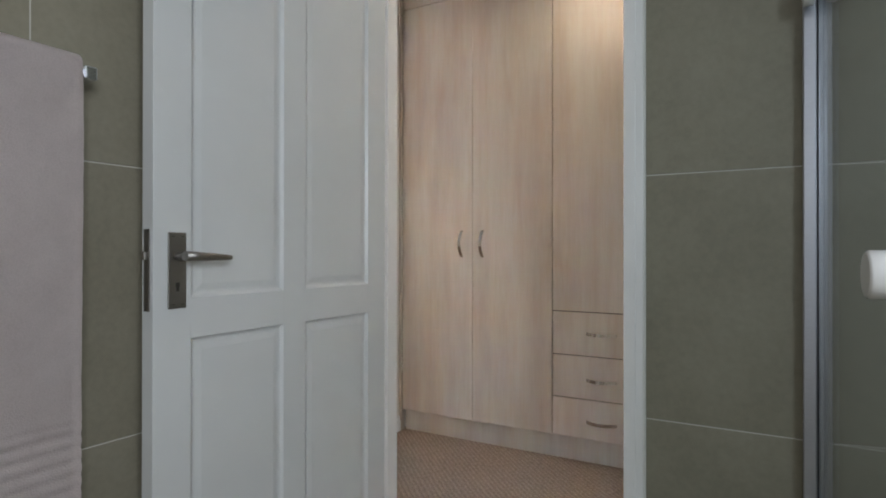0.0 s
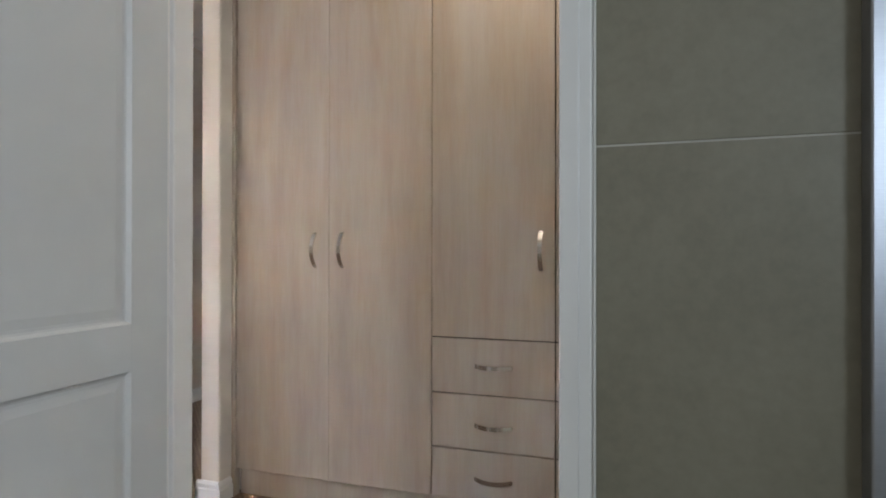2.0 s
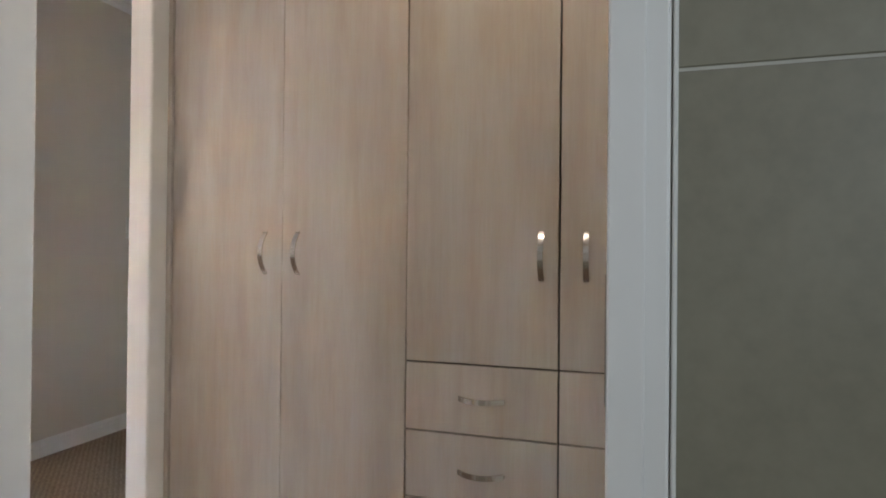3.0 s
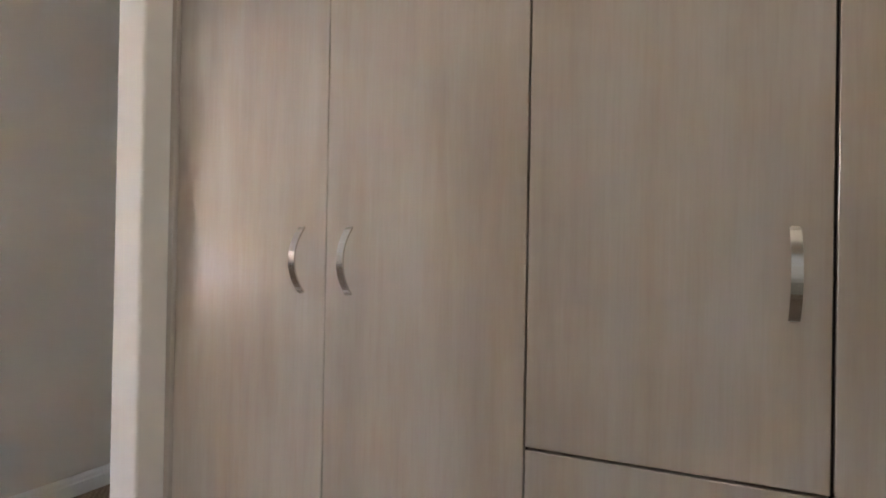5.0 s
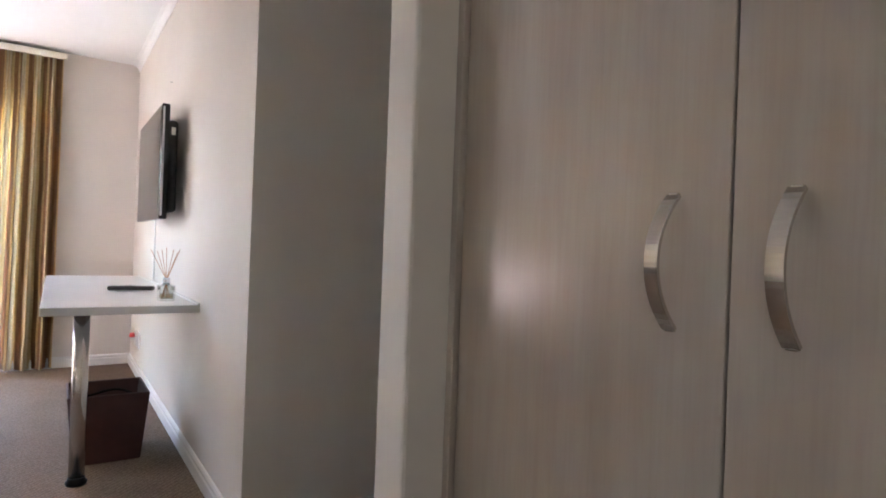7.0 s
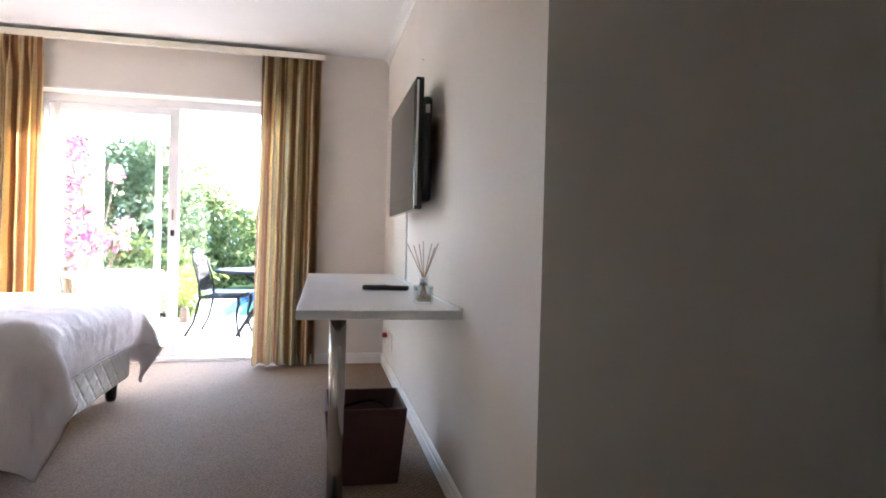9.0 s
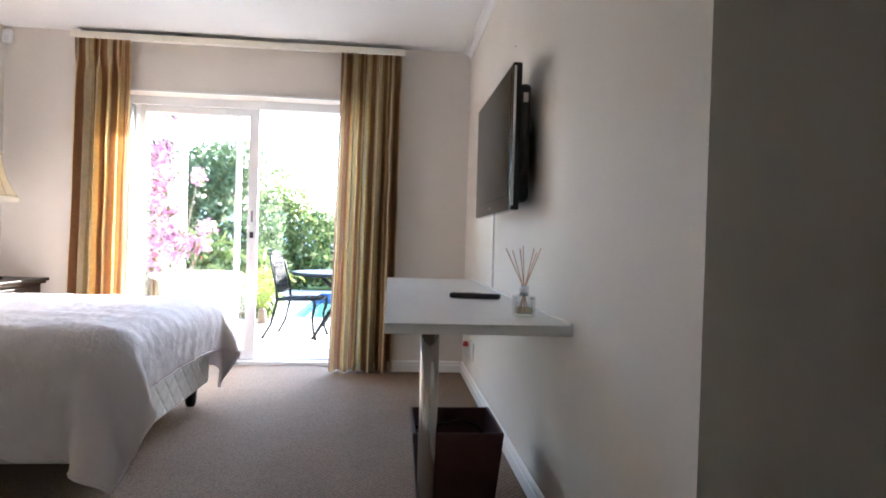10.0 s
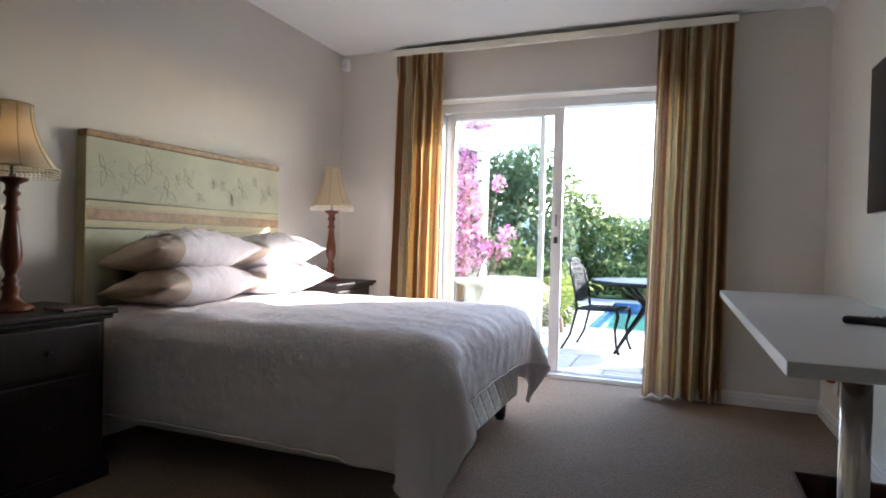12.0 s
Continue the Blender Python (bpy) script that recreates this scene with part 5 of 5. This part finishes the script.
back_low = [(-11.6, y, 0.4, 0.6, 0.6, 0.55) for y in (-2.8, -1.9, -1.1)]
shrub("shrub", (-11.6, -1.9, GZ), back_low, 4000, 0.08, LEAF, 6, "dark green shrub below the pergola", "shrub")

# out of view: leaf clumps added to keep low sun off the bedroom carpet
side = [(-8.3 + dx, 2.9 + dy, z, 0.45, 0.4, 0.4) for dx, dy in ((-0.75, 0.15), (-0.2, -0.05), (0.35, 0.05), (0.8, 0.0)) for z in (0.4, 0.95, 1.5)]
shrub("shrub", (-8.3, 2.9, GZ), side, 7000, 0.08, LEAF, 8, "unseen leafy shrub added to block low sun", "shrub")

# palm by the patio edge: arching fronds of paired leaflets
fern = thing("palm", (PALM[0], PALM[1], GZ), "yellow-green palm with arching fronds beside the patio", "palm")
rp = random.Random(17)
part("stem", L([(0.05, 0.0), (0.065, 0.05), (0.05, 0.22), (0.03, 0.26)], (PALM[0], PALM[1], GZ - 0.06), 12), BARK, fern)
for k in range(15):
    a = 2 * math.pi * k / 15 + rp.uniform(-0.15, 0.15)
    reach, rise = rp.uniform(0.32, 0.50), rp.uniform(0.42, 0.80)
    side = Vector((-math.sin(a), math.cos(a), 0))
    spine = []
    for q in range(15):
        u = q / 14
        spine.append(Vector((PALM[0] + math.cos(a) * reach * u, PALM[1] + math.sin(a) * reach * u, GZ + 0.16 + rise * (1.75 * u - u * u * (1.0 + 0.35 * reach)))))
    bm = T([tuple(v) for v in spine], [0.006 - 0.0003 * q for q in range(15)], 5)
    for q in range(2, 15):
        for sg in (-1, 1):
            ln = 0.17 * math.sin(math.pi * (0.12 + 0.80 * q / 14)) * rp.uniform(0.85, 1.1)
            d = (spine[q] - spine[q - 1]).normalized()
            tip = spine[q] + side * sg * ln * 0.85 + d * ln * 0.55 - Vector((0, 0, 0.25 * ln))
            mid = (spine[q] + tip) / 2 + Vector((0, 0, 0.02))
            w = d * 0.011
            vs = [bm.verts.new(v) for v in (spine[q] - w * 0.4, mid - w, tip, mid + w)]
            bm.faces.new(vs)
    part("frond", bm, PALMLEAF, fern)

perg = thing("pergola", (-9.3, -0.60, GZ), "white plastered pergola column with beams", "pergola")
bm = bmesh.new()
add_box(bm, -9.42, -9.18, -0.72, -0.48, GZ - 0.03, 2.12, bevel=0.012)
part("column", bm, PLASTER, perg)
part("capital", B((-9.47, -9.13, -0.77, -0.43, 2.12, 2.20), bevel=0.015), PLASTER, perg)
part("beam", B((-9.40, -9.20, -4.4, 0.28, 2.20, 2.42), bevel=0.01), PLASTER, perg)
part("base", B((-9.46, -9.14, -0.76, -0.44, GZ - 0.03, 0.08), bevel=0.012), PLASTER, perg)
bvine = thing("bougainvillea", (-9.1, -0.62, GZ), "pink flowering bougainvillea climbing the white column", "climber")
bcl = [(-9.12, -0.72, 2.0, 0.16, 0.17, 0.22), (-9.06, -0.70, 1.66, 0.17, 0.20, 0.2), (-9.08, -0.62, 1.38, 0.2, 0.17, 0.17), (-9.02, -0.66, 1.08, 0.2, 0.24, 0.22), (-9.0, -0.50, 0.92, 0.2, 0.27, 0.18),
       (-9.05, -0.72, 0.78, 0.18, 0.2, 0.2), (-9.1, -0.26, 1.72, 0.1, 0.08, 0.11), (-9.0, -0.12, 1.12, 0.12, 0.12, 0.09), (-9.08, -0.22, 0.92, 0.12, 0.14, 0.1), (-9.2, -0.58, 2.46, 0.14, 0.2, 0.1)]
woody(bvine, (-9.08, -0.66, GZ), [c[:3] for c in bcl], 0.02)
leaves("bracts", bcl, 3400, 0.037, PETAL, bvine, 21, "bright pink papery bracts")
leaves("foliage", [(c[0] - 0.04, c[1], c[2], c[3] * 1.1, c[4] * 1.15, c[5] * 1.15) for c in bcl], 900, 0.045, LEAF2, bvine, 22)

pot = thing("garden_planter", (-8.75, 0.02, GZ), "large round cream plaster planter on the patio", "planter")
part("vessel", L([(0.20, 0.0), (0.25, 0.05), (0.30, 0.25), (0.32, 0.48), (0.30, 0.60), (0.33, 0.66), (0.33, 0.69), (0.29, 0.69), (0.27, 0.55)], (-8.75, 0.02, GZ - 0.008), 40), CREAMPOT, pot, smooth=True)
bath = thing("bird_bath", (-8.65, -0.36, GZ), "pale stone bird bath on a pedestal", "bird bath")
part("pedestal", L([(0.13, 0), (0.12, 0.04), (0.06, 0.10), (0.05, 0.40), (0.07, 0.52), (0.11, 0.58)], (-8.65, -0.36, GZ - 0.008), 28), CREAMPOT, bath, smooth=True)
part("basin", L([(0.11, 0.58), (0.22, 0.62), (0.25, 0.665), (0.235, 0.67), (0.2, 0.645), (0.05, 0.63)], (-8.65, -0.36, GZ - 0.008), 36), CREAMPOT, bath, smooth=True)


# cast patio chair: local frame, seat faces +y, then turned into place
def patio_chair(m, label):
    ob = thing("patio_chair", m.translation, label, "chair")

    def put(name, bm, parent=ob):
        bmesh.ops.transform(bm, matrix=m, verts=bm.verts)
        return part(name, bm, CASTALU, parent)

    bm = bmesh.new()
    add_tube(bm, [(-0.21, -0.20, 0.43), (-0.23, 0.0, 0.435), (-0.22, 0.20, 0.44), (0.0, 0.235, 0.44), (0.22, 0.20, 0.44), (0.23, 0.0, 0.435), (0.21, -0.20, 0.43), (0, -0.215, 0.43), (-0.21, -0.20, 0.43)], 0.014, 8)
    put("seat_frame", bm)
    bm = bmesh.new()
    for k in range(-3, 4):
        add_tube(bm, [(-0.21, k * 0.06 - 0.02, 0.437), (0.21, k * 0.06 + 0.02, 0.437)], 0.010, 6)
        add_tube(bm, [(k * 0.06 - 0.02, -0.20, 0.437), (k * 0.06 + 0.02, 0.21, 0.437)], 0.010, 6)
    put("seat_lattice", bm)
    for s in (-1, 1):
        put("back_leg", T([(s * 0.23, -0.36, 0.0), (s * 0.215, -0.27, 0.16), (s * 0.205, -0.21, 0.42), (s * 0.205, -0.23, 0.60), (s * 0.20, -0.29, 0.82), (s * 0.15, -0.315, 0.90)], [0.013, 0.013, 0.016, 0.014, 0.013, 0.012], 8))
        put("front_leg", T([(s * 0.215, 0.235, 0.0), (s * 0.20, 0.20, 0.10), (s * 0.20, 0.185, 0.25), (s * 0.215, 0.215, 0.38), (s * 0.21, 0.20, 0.44)], [0.016, 0.012, 0.014, 0.019, 0.02], 8))
    put("top_rail", T([(-0.15, -0.315, 0.90), (-0.08, -0.325, 0.93), (0, -0.33, 0.94), (0.08, -0.325, 0.93), (0.15, -0.315, 0.90)], 0.013, 8))
    put("lower_rail", T([(-0.205, -0.222, 0.52), (0, -0.235, 0.50), (0.205, -0.222, 0.52)], 0.011, 8))
    bm = bmesh.new()
    for k in range(-4, 5):
        for s in (-1, 1):
            pts = []
            for q in range(9):
                z = 0.51 + 0.42 * q / 8
                x = k * 0.045 + s * 0.07 * math.sin(q / 8 * 2 * math.pi)
                y = -0.232 - 0.095 * (q / 8) ** 1.5
                if abs(x) < 0.20 - 0.05 * q / 8:
                    pts.append((x, y, z))
            if len(pts) > 2:
                add_tube(bm, pts, 0.0105, 6)
    put("back_lattice", bm)
    return ob


patio_chair(pose(-8.60, 1.05, GZ - 0.008, 0, 0, -11), "dark green cast metal patio chair with lattice back")
tbl = thing("patio_table", (-8.92, 1.47, GZ), "round dark green cast metal patio table", "table")
TC = Vector((-8.92, 1.47, GZ - 0.008))
bm = bmesh.new()
add_lathe(bm, [(0.56, 0.675), (0.585, 0.68), (0.59, 0.70), (0.585, 0.715), (0.55, 0.718)], TC, 48)
part("tabletop", bm, CASTALU, tbl)
part("collar", L([(0.05, 0.38), (0.06, 0.40), (0.06, 0.46), (0.05, 0.48)], TC, 20), CASTALU, tbl)
for k in range(3):
    a = math.radians(-30 + 120 * k)
    pts = [(r * math.cos(a), r * math.sin(a), z) for r, z in ((0.56, 0.0), (0.50, 0.06), (0.34, 0.20), (0.13, 0.36), (0.06, 0.43), (0.10, 0.50), (0.27, 0.59), (0.42, 0.675))]
    part("leg", T([tuple(TC + Vector(p)) for p in pts], [0.020, 0.018, 0.022, 0.028, 0.032, 0.028, 0.022, 0.018], 8), CASTALU, tbl)

# ---------------------------------------------------------------- pieces: wall tiles and pavers
def tile_mesh(name, w, d, h, bev, material, axis):
    """One plate w long and h high, d thick, with eased edges, its face to -y (axis 'y') or to +x (axis 'x') or up ('z')."""
    bm = bmesh.new()
    if axis == "y":
        add_box(bm, 0, w, 0, d, 0, h, bevel=bev, seg=1)
    elif axis == "x":
        add_box(bm, -d, 0, 0, w, 0, h, bevel=bev, seg=1)
    else:
        add_box(bm, 0, w, 0, h, -d, 0, bevel=bev, seg=1)
    return finish(name, bm, material)


PITCH, JOINT = 0.6265, 0.003
cache = {}


def lay(parent, axis, a0, a1, fixed, joints):
    """Rows of tiles along a wall, cut at its ends, joints at the given first place."""
    k0 = math.floor((a0 - joints) / PITCH)
    a = joints + k0 * PITCH
    while a < a1:
        s, e = max(a, a0), min(a + PITCH - JOINT, a1)
        if e - s > 0.01:
            for r in range(5):
                z0, z1 = max(-0.032 + r * PITCH, 0.004), min(-0.032 + (r + 1) * PITCH - JOINT, CEILING - 0.002)
                key = (axis, round(e - s, 3), round(z1 - z0, 3))
                if key not in cache:
                    cache[key] = tile_mesh("tile", e - s, 0.008, z1 - z0, 0.001, TILE, axis)
                ob = new("tile", cache[key])
                ob.location = (s, fixed, z0) if axis == "y" else (fixed, s, z0)
                ob.parent = parent
        a += PITCH


lay(wall_bath, "y", DOOR_R + 0.052, 1.298, BATHY, DOOR_R + 0.05)
lay(wall_bath, "y", -1.118, DOOR_L - 0.052, BATHY, DOOR_L - 0.05)
lay(wall_left, "x", -1.498, BATHY - 0.002, -1.12, 0.385)

pv = tile_mesh("paver", 0.585, 0.045, 0.585, 0.006, PAVER, "z")
for i in range(5):
    for j in range(14):
        ob = new("paver", pv)
        ob.location = (-7.55 - i * 0.6, -3.6 + j * 0.6 + (0.3 if i % 2 else 0), GZ + 0.0015 * math.sin(i * 7 + j * 3))
        ob.parent = patio
